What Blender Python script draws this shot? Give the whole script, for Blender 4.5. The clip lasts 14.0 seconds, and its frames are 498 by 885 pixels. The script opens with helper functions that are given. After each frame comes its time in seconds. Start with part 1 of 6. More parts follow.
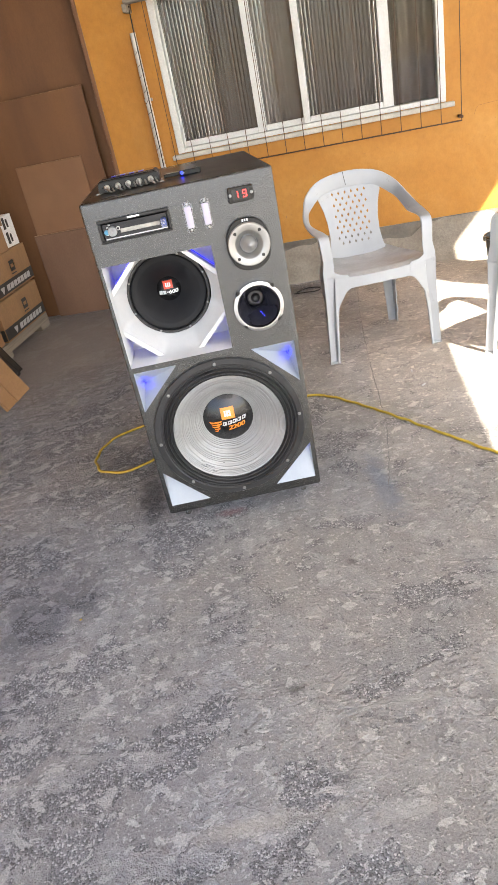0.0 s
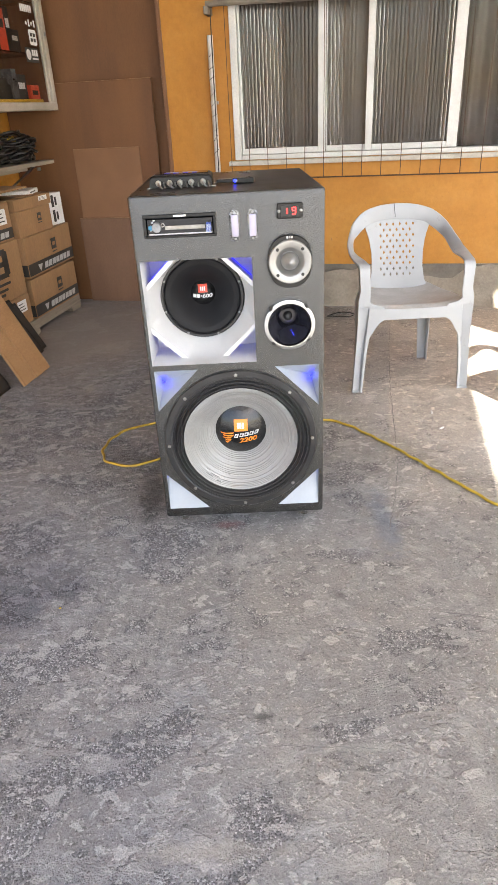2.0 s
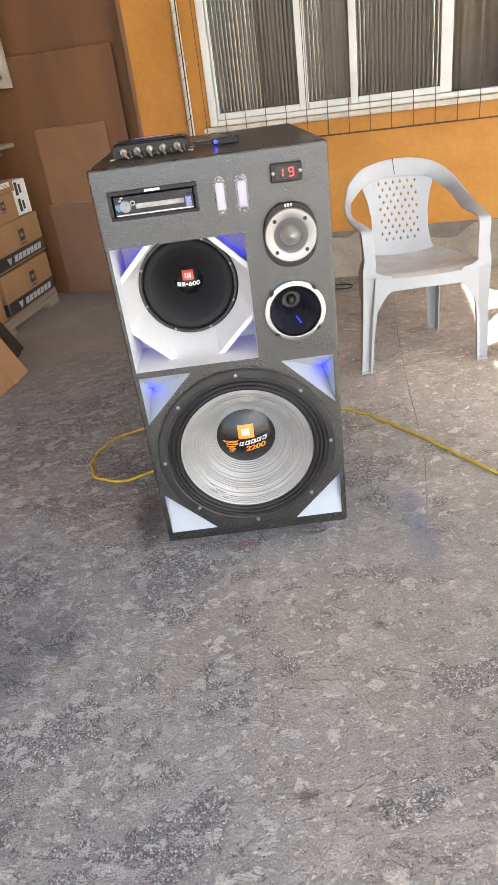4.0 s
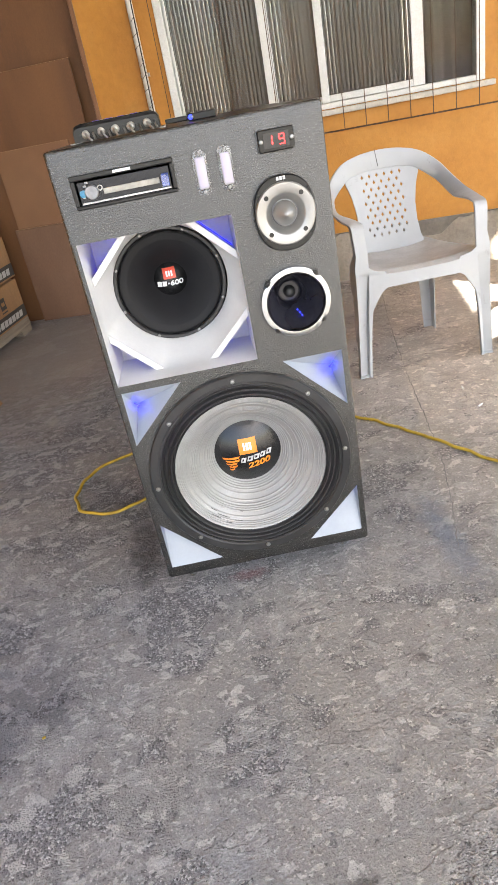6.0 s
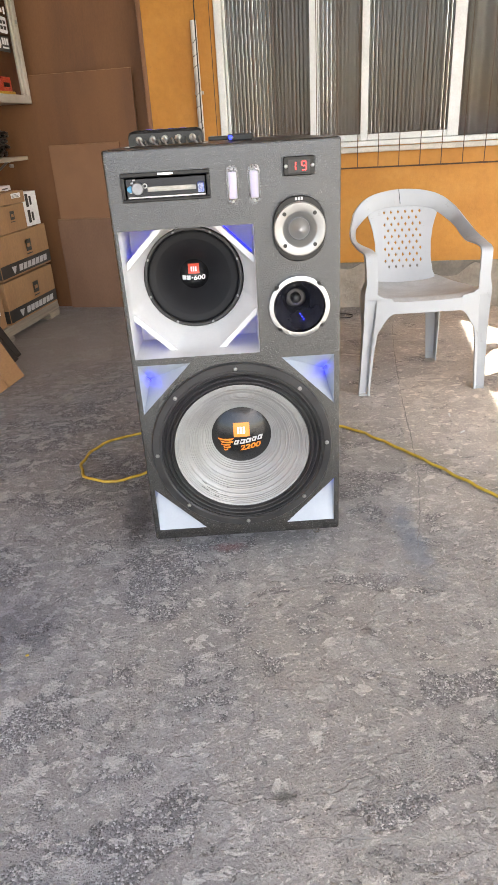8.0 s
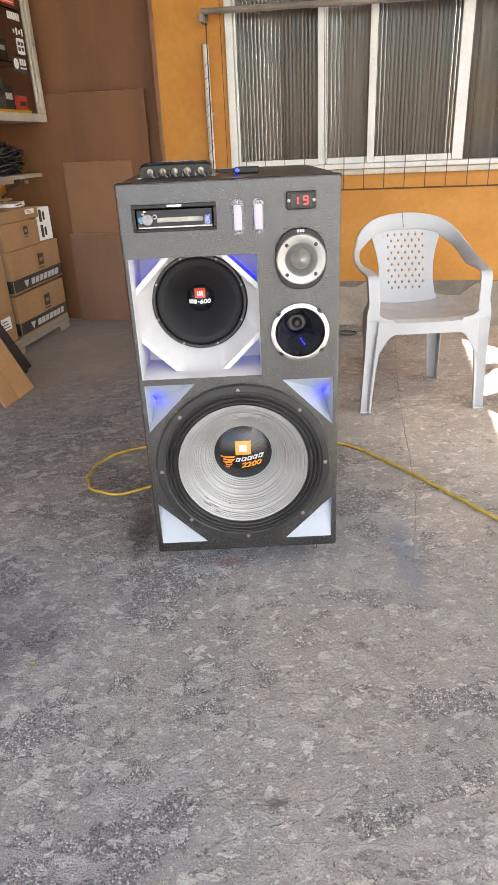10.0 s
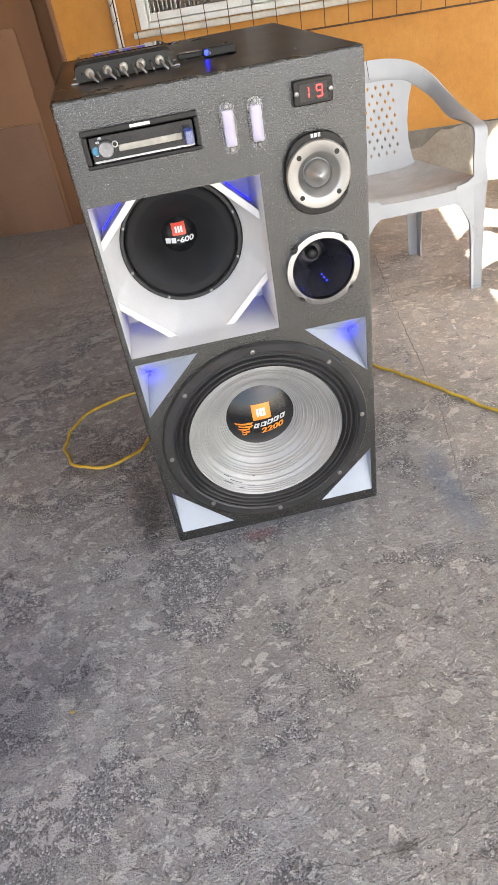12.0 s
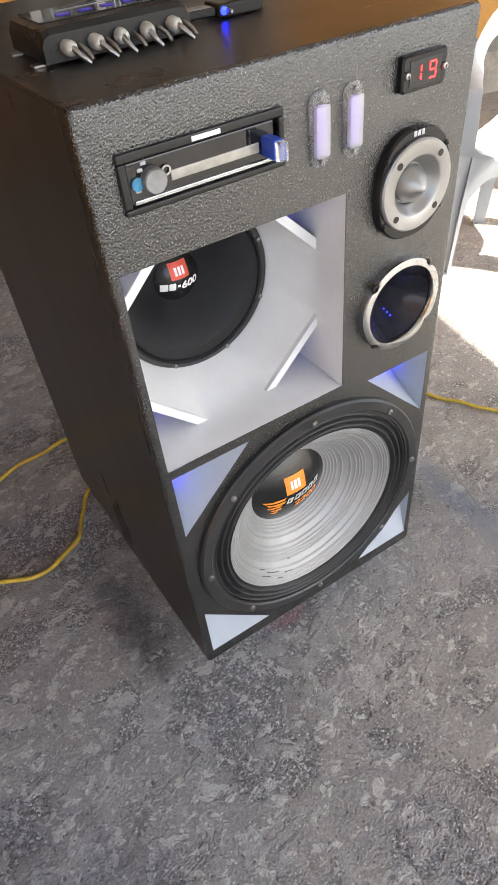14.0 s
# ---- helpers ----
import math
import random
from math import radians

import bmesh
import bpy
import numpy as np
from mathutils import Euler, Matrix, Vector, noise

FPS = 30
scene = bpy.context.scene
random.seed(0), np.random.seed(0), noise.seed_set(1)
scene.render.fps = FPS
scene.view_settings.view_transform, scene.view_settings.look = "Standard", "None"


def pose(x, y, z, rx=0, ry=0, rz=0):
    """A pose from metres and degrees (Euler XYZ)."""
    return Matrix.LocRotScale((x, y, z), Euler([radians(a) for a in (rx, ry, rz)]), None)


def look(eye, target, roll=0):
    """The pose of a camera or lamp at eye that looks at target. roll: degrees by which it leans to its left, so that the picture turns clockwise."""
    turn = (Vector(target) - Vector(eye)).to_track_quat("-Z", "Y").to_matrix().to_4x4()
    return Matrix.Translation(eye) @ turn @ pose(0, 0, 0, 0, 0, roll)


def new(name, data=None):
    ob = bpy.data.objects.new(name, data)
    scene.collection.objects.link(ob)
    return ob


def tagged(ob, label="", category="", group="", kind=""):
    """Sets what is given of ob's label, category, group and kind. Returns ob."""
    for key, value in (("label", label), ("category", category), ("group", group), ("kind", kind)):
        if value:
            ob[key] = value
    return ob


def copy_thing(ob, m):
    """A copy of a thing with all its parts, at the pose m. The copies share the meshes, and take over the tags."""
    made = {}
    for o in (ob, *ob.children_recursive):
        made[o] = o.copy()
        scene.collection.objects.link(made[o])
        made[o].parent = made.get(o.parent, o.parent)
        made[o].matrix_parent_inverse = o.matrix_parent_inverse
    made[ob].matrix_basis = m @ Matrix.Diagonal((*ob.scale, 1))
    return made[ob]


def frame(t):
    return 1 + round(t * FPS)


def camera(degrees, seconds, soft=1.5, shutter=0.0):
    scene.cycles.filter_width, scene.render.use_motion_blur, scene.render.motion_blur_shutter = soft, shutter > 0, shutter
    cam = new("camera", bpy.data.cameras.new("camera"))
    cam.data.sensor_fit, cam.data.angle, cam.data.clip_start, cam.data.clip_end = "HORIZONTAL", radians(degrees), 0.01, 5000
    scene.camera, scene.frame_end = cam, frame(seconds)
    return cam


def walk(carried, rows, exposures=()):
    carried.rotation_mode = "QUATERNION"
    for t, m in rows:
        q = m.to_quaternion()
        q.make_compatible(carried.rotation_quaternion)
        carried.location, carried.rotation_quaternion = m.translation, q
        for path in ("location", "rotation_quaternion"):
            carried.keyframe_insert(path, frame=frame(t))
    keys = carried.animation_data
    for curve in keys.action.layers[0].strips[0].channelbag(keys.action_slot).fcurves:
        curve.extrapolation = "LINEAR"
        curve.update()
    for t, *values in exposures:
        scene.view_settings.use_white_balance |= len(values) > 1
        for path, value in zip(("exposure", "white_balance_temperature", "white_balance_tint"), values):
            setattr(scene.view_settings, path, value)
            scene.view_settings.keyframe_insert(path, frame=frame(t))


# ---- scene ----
cam = camera(42.6, 14.0)
PATH = [
    (0, (0.055, -1.898, 1.306), (0.053, -0.141, 0.352), -12.0),
    (0.5, (0.066, -1.922, 1.318), (0.063, -0.151, 0.389), -3.4),
    (1, (0.07, -1.919, 1.317), (0.063, -0.141, 0.402), -2.7),
    (1.5, (0.064, -1.903, 1.315), (0.047, -0.125, 0.399), -2.9),
    (2, (0.057, -1.869, 1.31), (0.029, -0.095, 0.386), -3.0),
    (4.5, (0.033, -1.433, 1.229), (-0.009, 0.303, 0.237), -11.8),
    (5, (0.062, -1.341, 1.197), (0.017, 0.428, 0.265), -15.3),
    (5.5, (0.042, -1.343, 1.155), (0.012, 0.429, 0.227), -15.0),
    (6, (-0.009, -1.369, 1.135), (0.012, 0.399, 0.201), -11.3),
    (6.5, (-0.051, -1.429, 1.139), (-0.01, 0.351, 0.227), -9.2),
    (7, (-0.033, -1.477, 1.135), (-0.004, 0.324, 0.265), -8.4),
    (7.5, (-0.005, -1.541, 1.134), (0.025, 0.253, 0.25), -4.3),
    (10, (0.023, -1.642, 1.19), (0.02, 0.167, 0.338), -2.8),
    (10.5, (0.004, -1.564, 1.204), (-0.008, 0.216, 0.291), -5.4),
    (11, (-0.047, -1.482, 1.234), (0.014, 0.248, 0.23), -7.6),
    (11.5, (-0.104, -1.397, 1.238), (-0.024, 0.271, 0.137), -8.9),
    (12, (-0.132, -1.227, 1.266), (-0.019, 0.362, 0.056), -10.3),
    (12.5, (-0.215, -1.095, 1.289), (0.086, 0.455, 0.061), -6.8),
    (13, (-0.346, -0.961, 1.305), (0.225, 0.508, 0.074), -5.4),
    (13.5, (-0.418, -0.817, 1.278), (0.205, 0.592, 0.003), -5.7),
    (14, (-0.463, -0.635, 1.284), (0.225, 0.64, -0.095), -6.6),
]
walk(cam, [(t, look(eye, target, roll)) for t, eye, target, roll in PATH], exposures=[(0, 2.76, 7000, 10), (11.5, 2.74, 7000, 10), (12, 2.69, 7000, 10), (12.5, 2.72, 7000, 10), (13, 2.50, 7000, 10), (14, 2.46, 6900, 10)])
from mathutils import geometry


# ---- light ----
WALL_TURN = -12.0                       # the building stands turned against the cabinet
BUILDING = pose(0, 0, 0, 0, 0, WALL_TURN)
SUN_SLOPE = (-0.55, 0.72)               # metres along u and v for each metre that sunlight falls


def light():
    world = bpy.data.worlds.new("sky")
    scene.world = world
    world.use_nodes = True
    nodes, links = world.node_tree.nodes, world.node_tree.links
    nodes.clear()
    sky = nodes.new("ShaderNodeTexSky")
    sky.sky_type, sky.sun_disc = "NISHITA", False
    way = BUILDING.to_3x3() @ Vector((SUN_SLOPE[0], SUN_SLOPE[1], -1))
    back = -way.normalized()
    sky.sun_elevation = math.asin(back.z)
    sky.sun_rotation = math.atan2(back.x, back.y)
    sky.air_density, sky.dust_density = 1.0, 2.0
    bg, out = nodes.new("ShaderNodeBackground"), nodes.new("ShaderNodeOutputWorld")
    bg.inputs["Strength"].default_value = 0.11
    links.new(sky.outputs[0], bg.inputs[0])
    links.new(bg.outputs[0], out.inputs[0])
    sun = bpy.data.lights.new("sun", "SUN")
    sun.energy, sun.angle, sun.color = 4.3, radians(0.5), (1.0, 0.95, 0.87)
    ob = new("sun", sun)
    ob.matrix_world = look(tuple(back * 20), (0, 0, 0))


light()


# ---- materials ----
def shader(name):
    m = bpy.data.materials.new(name)
    m.use_nodes = True
    return m, m.node_tree.nodes, m.node_tree.links, m.node_tree.nodes["Principled BSDF"]


def noise_node(nodes, links, scale, detail=4, rough=0.55, stretch=None, distortion=0.0, vec=None):
    n = nodes.new("ShaderNodeTexNoise")
    n.inputs["Scale"].default_value, n.inputs["Detail"].default_value = scale, detail
    n.inputs["Roughness"].default_value, n.inputs["Distortion"].default_value = rough, distortion
    if vec is None:
        vec = nodes.new("ShaderNodeTexCoord").outputs["Object"]
    if stretch:
        mp = nodes.new("ShaderNodeMapping")
        mp.inputs["Scale"].default_value = stretch
        links.new(vec, mp.inputs[0])
        vec = mp.outputs[0]
    links.new(vec, n.inputs["Vector"])
    return n.outputs["Fac"]


def ramp(nodes, links, fac, stops):
    r = nodes.new("ShaderNodeValToRGB")
    el = r.color_ramp.elements
    while len(el) < len(stops):
        el.new(0.5)
    for e, (p, c) in zip(el, stops):
        e.position = p
        e.color = (*c, 1) if len(c) == 3 else c
    links.new(fac, r.inputs[0])
    return r.outputs[0]


def mix(nodes, links, fac, a, b, mode="MIX"):
    n = nodes.new("ShaderNodeMix")
    n.data_type, n.blend_type = "RGBA", mode
    for socket, v in ((n.inputs[0], fac), (n.inputs[6], a), (n.inputs[7], b)):
        if isinstance(v, (int, float)):
            socket.default_value = v
        elif isinstance(v, tuple):
            socket.default_value = (*v, 1)
        else:
            links.new(v, socket)
    return n.outputs[2]


def relief(nodes, links, bsdf, height, strength, distance=0.01):
    b = nodes.new("ShaderNodeBump")
    b.inputs["Strength"].default_value, b.inputs["Distance"].default_value = strength, distance
    links.new(height, b.inputs["Height"])
    links.new(b.outputs[0], bsdf.inputs["Normal"])


def surface(name, dark, light_, scale=6.0, rough=0.5, metal=0.0, bump=0.15, grain=120.0, stretch=None, spread=0.12, coat=0.0, distance=0.002, low=0.82, gloss=0.5):
    """A worn surface: blotches between two colours at one scale, grain and relief at another."""
    m, nodes, links, b = shader(name)
    big = noise_node(nodes, links, scale, 5, 0.6, stretch)
    fine = noise_node(nodes, links, grain, 3, 0.6, stretch)
    base = ramp(nodes, links, big, [(0.5 - spread, dark), (0.5 + spread, light_)])
    tint = ramp(nodes, links, fine, [(0.3, (low, low, low)), (0.7, (1, 1, 1))])
    links.new(mix(nodes, links, 1.0, base, tint, "MULTIPLY"), b.inputs["Base Color"])
    r = ramp(nodes, links, big, [(0.3, (rough * 0.85,) * 3), (0.7, (min(1, rough * 1.15),) * 3)])
    links.new(r, b.inputs["Roughness"])
    b.inputs["Metallic"].default_value, b.inputs["Coat Weight"].default_value = metal, coat
    b.inputs["Specular IOR Level"].default_value = gloss
    if bump:
        relief(nodes, links, b, fine, bump, distance)
    return m


def glow(name, color, strength):
    m, nodes, links, b = shader(name)
    b.inputs["Base Color"].default_value = (*color, 1)
    b.inputs["Emission Color"].default_value = (*color, 1)
    b.inputs["Emission Strength"].default_value = strength
    return m


def spot(nodes, links, co, x, y, rx, ry, base, color, most, rag=0.5):
    """A patch of colour with a ragged edge round (x, y) on the floor."""
    mp = nodes.new("ShaderNodeMapping")
    mp.inputs["Location"].default_value = (-x / rx, -y / ry, 0)
    mp.inputs["Scale"].default_value = (1 / rx, 1 / ry, 0)
    links.new(co, mp.inputs[0])
    far = nodes.new("ShaderNodeVectorMath")
    far.operation = "LENGTH"
    links.new(mp.outputs[0], far.inputs[0])
    rough = noise_node(nodes, links, 9 / (rx + ry), 6, 0.7, vec=co)
    add = nodes.new("ShaderNodeMath")
    add.operation = "MULTIPLY_ADD"
    links.new(rough, add.inputs[0])
    add.inputs[1].default_value = 2 * rag
    links.new(far.outputs["Value"], add.inputs[2])
    mask = ramp(nodes, links, add.outputs[0], [(0.35 + rag * 0.6, (most,) * 3), (min(1.0, 0.9 + rag * 0.2), (0, 0, 0))])
    return mix(nodes, links, mask, base, color)


def concrete_floor():
    """Worn concrete: thin grey skins that have flaked off in crisp patches, fine aggregate under them, pale flakes and
    crumbs, old stains, and bounced sunlight put into the colour.
    """
    m, nodes, links, b = shader("worn_concrete")
    co = nodes.new("ShaderNodeTexCoord").outputs["Object"]
    turn = nodes.new("ShaderNodeMapping")
    turn.inputs["Rotation"].default_value = (0, 0, radians(-32))
    turn.inputs["Scale"].default_value = (0.86, 1.12, 1)
    links.new(co, turn.inputs[0])
    drag = turn.outputs[0]
    tone = noise_node(nodes, links, 0.9, 3, 0.6, vec=co)
    cloud = noise_node(nodes, links, 5.0, 10, 0.7, distortion=0.3, vec=co)
    lumps = noise_node(nodes, links, 26.0, 8, 0.68, distortion=0.4, vec=co)
    crumbs = noise_node(nodes, links, 60.0, 4, 0.6, distortion=0.4, vec=co)
    fine = noise_node(nodes, links, 170, 4, 0.8, vec=co)
    cells = nodes.new("ShaderNodeTexVoronoi")
    cells.inputs["Scale"].default_value = 250
    links.new(co, cells.inputs["Vector"])
    grey = nodes.new("ShaderNodeSeparateColor")
    links.new(cells.outputs["Color"], grey.inputs[0])
    axes = nodes.new("ShaderNodeSeparateXYZ")
    links.new(co, axes.inputs[0])
    drift = noise_node(nodes, links, 1.1, 3, 0.6, vec=co)

    def layer(scale, at, shove, by_x, by_drift, edge=0.006, rough=0.62, most=1.0):
        """A skin of cement with a ragged outline; by_x: how much more of it is left on one side."""
        mp = nodes.new("ShaderNodeMapping")
        mp.inputs["Location"].default_value = (shove, shove * 0.7, shove * 1.3)
        links.new(drag, mp.inputs[0])
        n = noise_node(nodes, links, scale, 10, rough, distortion=0.35, vec=mp.outputs[0])
        for other, share in ((axes.outputs[0], by_x), (drift, by_drift)):
            a = nodes.new("ShaderNodeMath")
            a.operation = "MULTIPLY_ADD"
            links.new(other, a.inputs[0])
            a.inputs[1].default_value = share
            links.new(n, a.inputs[2])
            n = a.outputs[0]
        at += 0.5 * by_drift
        return ramp(nodes, links, n, [(at - edge, (0, 0, 0)), (at + edge, (most, most, most))])
    skin = layer(3.2, 0.465, 3.1, 0.09, 0.25, 0.004, 0.56)
    second = layer(5.2, 0.535, 7.7, 0.02, 0.2, 0.004, 0.54)
    shell = layer(9.0, 0.575, 1.9, -0.02, -0.15, 0.004, 0.55)
    flake = layer(19.0, 0.605, 5.3, -0.03, -0.1, 0.004, 0.55, 0.95)
    gone = layer(11.0, 0.615, 9.2, 0.0, 0.0, 0.004, 0.58, 0.9)
    small = layer(48.0, 0.618, 2.4, -0.02, -0.1, 0.006, 0.55, 0.9)
    # loose grains where every skin is gone; small pits and specks where one stays
    grains = ramp(nodes, links, grey.outputs[0], [(0.0, (0.46, 0.46, 0.465)), (0.45, (0.80, 0.80, 0.805)), (0.85, (1.15, 1.15, 1.15)), (0.975, (2.1, 2.1, 2.08))])
    pits = ramp(nodes, links, fine, [(0.30, (0.35, 0.35, 0.35)), (0.36, (0.94, 0.94, 0.94)), (0.61, (1.05, 1.05, 1.04)), (0.68, (1.8, 1.78, 1.75))])
    ground_tone = ramp(nodes, links, cloud, [(0.34, (0.205, 0.206, 0.210)), (0.66, (0.262, 0.262, 0.265))])
    base = mix(nodes, links, 1.0, ground_tone, grains, "MULTIPLY")
    skin_tone = ramp(nodes, links, cloud, [(0.34, (0.205, 0.204, 0.203)), (0.5, (0.238, 0.236, 0.233)), (0.66, (0.275, 0.272, 0.266))])
    base = mix(nodes, links, skin, base, mix(nodes, links, 1.0, skin_tone, pits, "MULTIPLY"))
    second_tone = ramp(nodes, links, lumps, [(0.35, (0.225, 0.225, 0.225)), (0.65, (0.285, 0.284, 0.281))])
    base = mix(nodes, links, second, base, mix(nodes, links, 0.8, second_tone, pits, "MULTIPLY"))
    base = mix(nodes, links, gone, base, mix(nodes, links, 1.0, (0.200, 0.200, 0.204), grains, "MULTIPLY"))
    base = mix(nodes, links, shell, base, mix(nodes, links, 0.7, ramp(nodes, links, lumps, [(0.35, (0.255, 0.255, 0.256)), (0.65, (0.325, 0.324, 0.322))]), pits, "MULTIPLY"))
    base = mix(nodes, links, flake, base, mix(nodes, links, 0.6, (0.40, 0.397, 0.39), pits, "MULTIPLY"))
    base = mix(nodes, links, small, base, mix(nodes, links, 0.5, (0.41, 0.406, 0.398), pits, "MULTIPLY"))
    base = mix(nodes, links, 1.0, base, ramp(nodes, links, fine, [(0.32, (0.80, 0.80, 0.80)), (0.68, (1.18, 1.18, 1.18))]), "MULTIPLY")
    base = mix(nodes, links, 1.0, base, ramp(nodes, links, lumps, [(0.32, (0.93, 0.93, 0.93)), (0.68, (1.07, 1.07, 1.07))]), "MULTIPLY")
    bits = ramp(nodes, links, crumbs, [(0.642, (0, 0, 0)), (0.655, (0.85, 0.85, 0.85))])
    base = mix(nodes, links, bits, base, (0.44, 0.43, 0.41))
    holes = ramp(nodes, links, crumbs, [(0.325, (0.75, 0.75, 0.75)), (0.35, (0, 0, 0))])
    base = mix(nodes, links, holes, base, (0.07, 0.069, 0.068))
    # single pale grains and small round pits, a few millimetres across
    dots = nodes.new("ShaderNodeTexVoronoi")
    dots.inputs["Scale"].default_value = 105
    links.new(co, dots.inputs["Vector"])
    pick = nodes.new("ShaderNodeSeparateColor")
    links.new(dots.outputs["Color"], pick.inputs[0])
    near = ramp(nodes, links, dots.outputs["Distance"], [(0.17, (1, 1, 1)), (0.24, (0, 0, 0))])
    speck = mix(nodes, links, 1.0, near, ramp(nodes, links, pick.outputs[0], [(0.70, (0, 0, 0)), (0.74, (0.85, 0.85, 0.85))]), "MULTIPLY")
    pit = mix(nodes, links, 1.0, near, ramp(nodes, links, pick.outputs[1], [(0.80, (0, 0, 0)), (0.84, (0.7, 0.7, 0.7))]), "MULTIPLY")
    base = mix(nodes, links, speck, base, (0.46, 0.455, 0.44))
    base = mix(nodes, links, pit, base, (0.075, 0.074, 0.073))
    large = ramp(nodes, links, tone, [(0.3, (0.97, 0.97, 0.98)), (0.5, (1.09, 1.08, 1.07)), (0.7, (1.18, 1.16, 1.13))])
    base = mix(nodes, links, 1.0, base, large, "MULTIPLY")
    # one side is darker and cooler, the other slightly warmer
    cool = nodes.new("ShaderNodeMath")
    cool.operation = "MULTIPLY_ADD"
    links.new(axes.outputs[0], cool.inputs[0])
    cool.inputs[1].default_value = 0.35
    links.new(drift, cool.inputs[2])
    base = mix(nodes, links, 1.0, base, ramp(nodes, links, cool.outputs[0], [(0.20, (0.84, 0.88, 0.98)), (0.40, (0.93, 0.955, 1.015)), (0.66, (1.02, 1.0, 0.98))]), "MULTIPLY")
    # beyond the slab's joint the concrete is paler
    side = nodes.new("ShaderNodeMath")
    side.operation = "MULTIPLY_ADD"
    links.new(axes.outputs[1], side.inputs[0])
    side.inputs[1].default_value = -0.2
    links.new(axes.outputs[0], side.inputs[2])
    beyond = mix(nodes, links, 1.0, ramp(nodes, links, side.outputs[0], [(0.503, (0, 0, 0)), (0.513, (1, 1, 1))]), ramp(nodes, links, axes.outputs[1], [(0.0, (0, 0, 0)), (0.12, (1, 1, 1))]), "MULTIPLY")
    base = mix(nodes, links, beyond, base, mix(nodes, links, 1.0, base, (1.15, 1.12, 1.07), "MULTIPLY"))
    # old smears of cement
    for x, y, rx, ry in ((0.27, -0.897, 0.30, 0.030), (-0.06, -1.115, 0.46, 0.050), (0.22, -1.145, 0.16, 0.06), (0.52, -0.88, 0.05, 0.26), (0.50, -1.02, 0.08, 0.10), (-0.76, 1.58, 0.32, 0.09), (-0.84, 1.37, 0.06, 0.2)):
        base = spot(nodes, links, co, x, y, rx, ry, base, mix(nodes, links, 0.6, (0.38, 0.37, 0.35), pits, "MULTIPLY"), 0.6)
    base = spot(nodes, links, co, 0.49, -0.02, 0.12, 0.46, base, (0.12, 0.165, 0.235), 0.55)
    base = spot(nodes, links, co, 0.39, -0.08, 0.24, 0.34, base, (0.33, 0.328, 0.335), 0.5)
    base = spot(nodes, links, co, -0.06, 0.02, 0.13, 0.06, base, (0.25, 0.09, 0.10), 0.5)
    base = spot(nodes, links, co, 0.04, -0.80, 0.06, 0.045, base, (0.065, 0.063, 0.06), 0.7)
    base = spot(nodes, links, co, 0.286, -0.378, 0.045, 0.04, base, (0.10, 0.09, 0.085), 0.6)
    # darker patch along the cabinet's left side
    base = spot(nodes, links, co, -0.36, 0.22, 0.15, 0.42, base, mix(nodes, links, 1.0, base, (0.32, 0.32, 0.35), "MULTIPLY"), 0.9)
    # broad darker, slightly cooler area further left
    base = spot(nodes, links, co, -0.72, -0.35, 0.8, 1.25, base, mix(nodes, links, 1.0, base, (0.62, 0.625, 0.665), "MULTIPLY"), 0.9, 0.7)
    # sunlight bounced up round the chairs, put into the floor colour as a paler area
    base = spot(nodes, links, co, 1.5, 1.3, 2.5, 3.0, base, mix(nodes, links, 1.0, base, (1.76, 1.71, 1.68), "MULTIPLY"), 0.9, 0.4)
    base = spot(nodes, links, co, -1.15, 2.5, 1.7, 2.2, base, mix(nodes, links, 0.3, (0.33, 0.287, 0.256), pits, "MULTIPLY"), 0.88, 0.3)
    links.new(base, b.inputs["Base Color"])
    links.new(ramp(nodes, links, skin, [(0.0, (0.86,) * 3), (1.0, (0.62,) * 3)]), b.inputs["Roughness"])
    # rounded pebbles stand out where the skins are gone
    bare = ramp(nodes, links, skin, [(0.0, (1, 1, 1)), (1.0, (0.18, 0.18, 0.18))])
    pebble = mix(nodes, links, 1.0, bare, ramp(nodes, links, cells.outputs["Distance"], [(0.0, (1, 1, 1)), (0.7, (0, 0, 0))]), "MULTIPLY")
    height = None
    for fac, share in ((skin, 0.5), (second, 0.45), (shell, 0.45), (flake, 0.4), (gone, -0.5), (cloud, 1.6), (lumps, 1.0), (crumbs, 1.1), (fine, 0.55), (speck, 0.5), (pit, -0.7), (bits, 0.4), (pebble, 0.55), (holes, -0.5)):
        n = nodes.new("ShaderNodeMath")
        n.operation = "MULTIPLY_ADD"
        links.new(fac, n.inputs[0])
        n.inputs[1].default_value = share
        if height is not None:
            links.new(height, n.inputs[2])
        else:
            n.inputs[2].default_value = 0.0
        height = n.outputs[0]
    relief(nodes, links, b, height, 1.0, 0.0095)
    return m


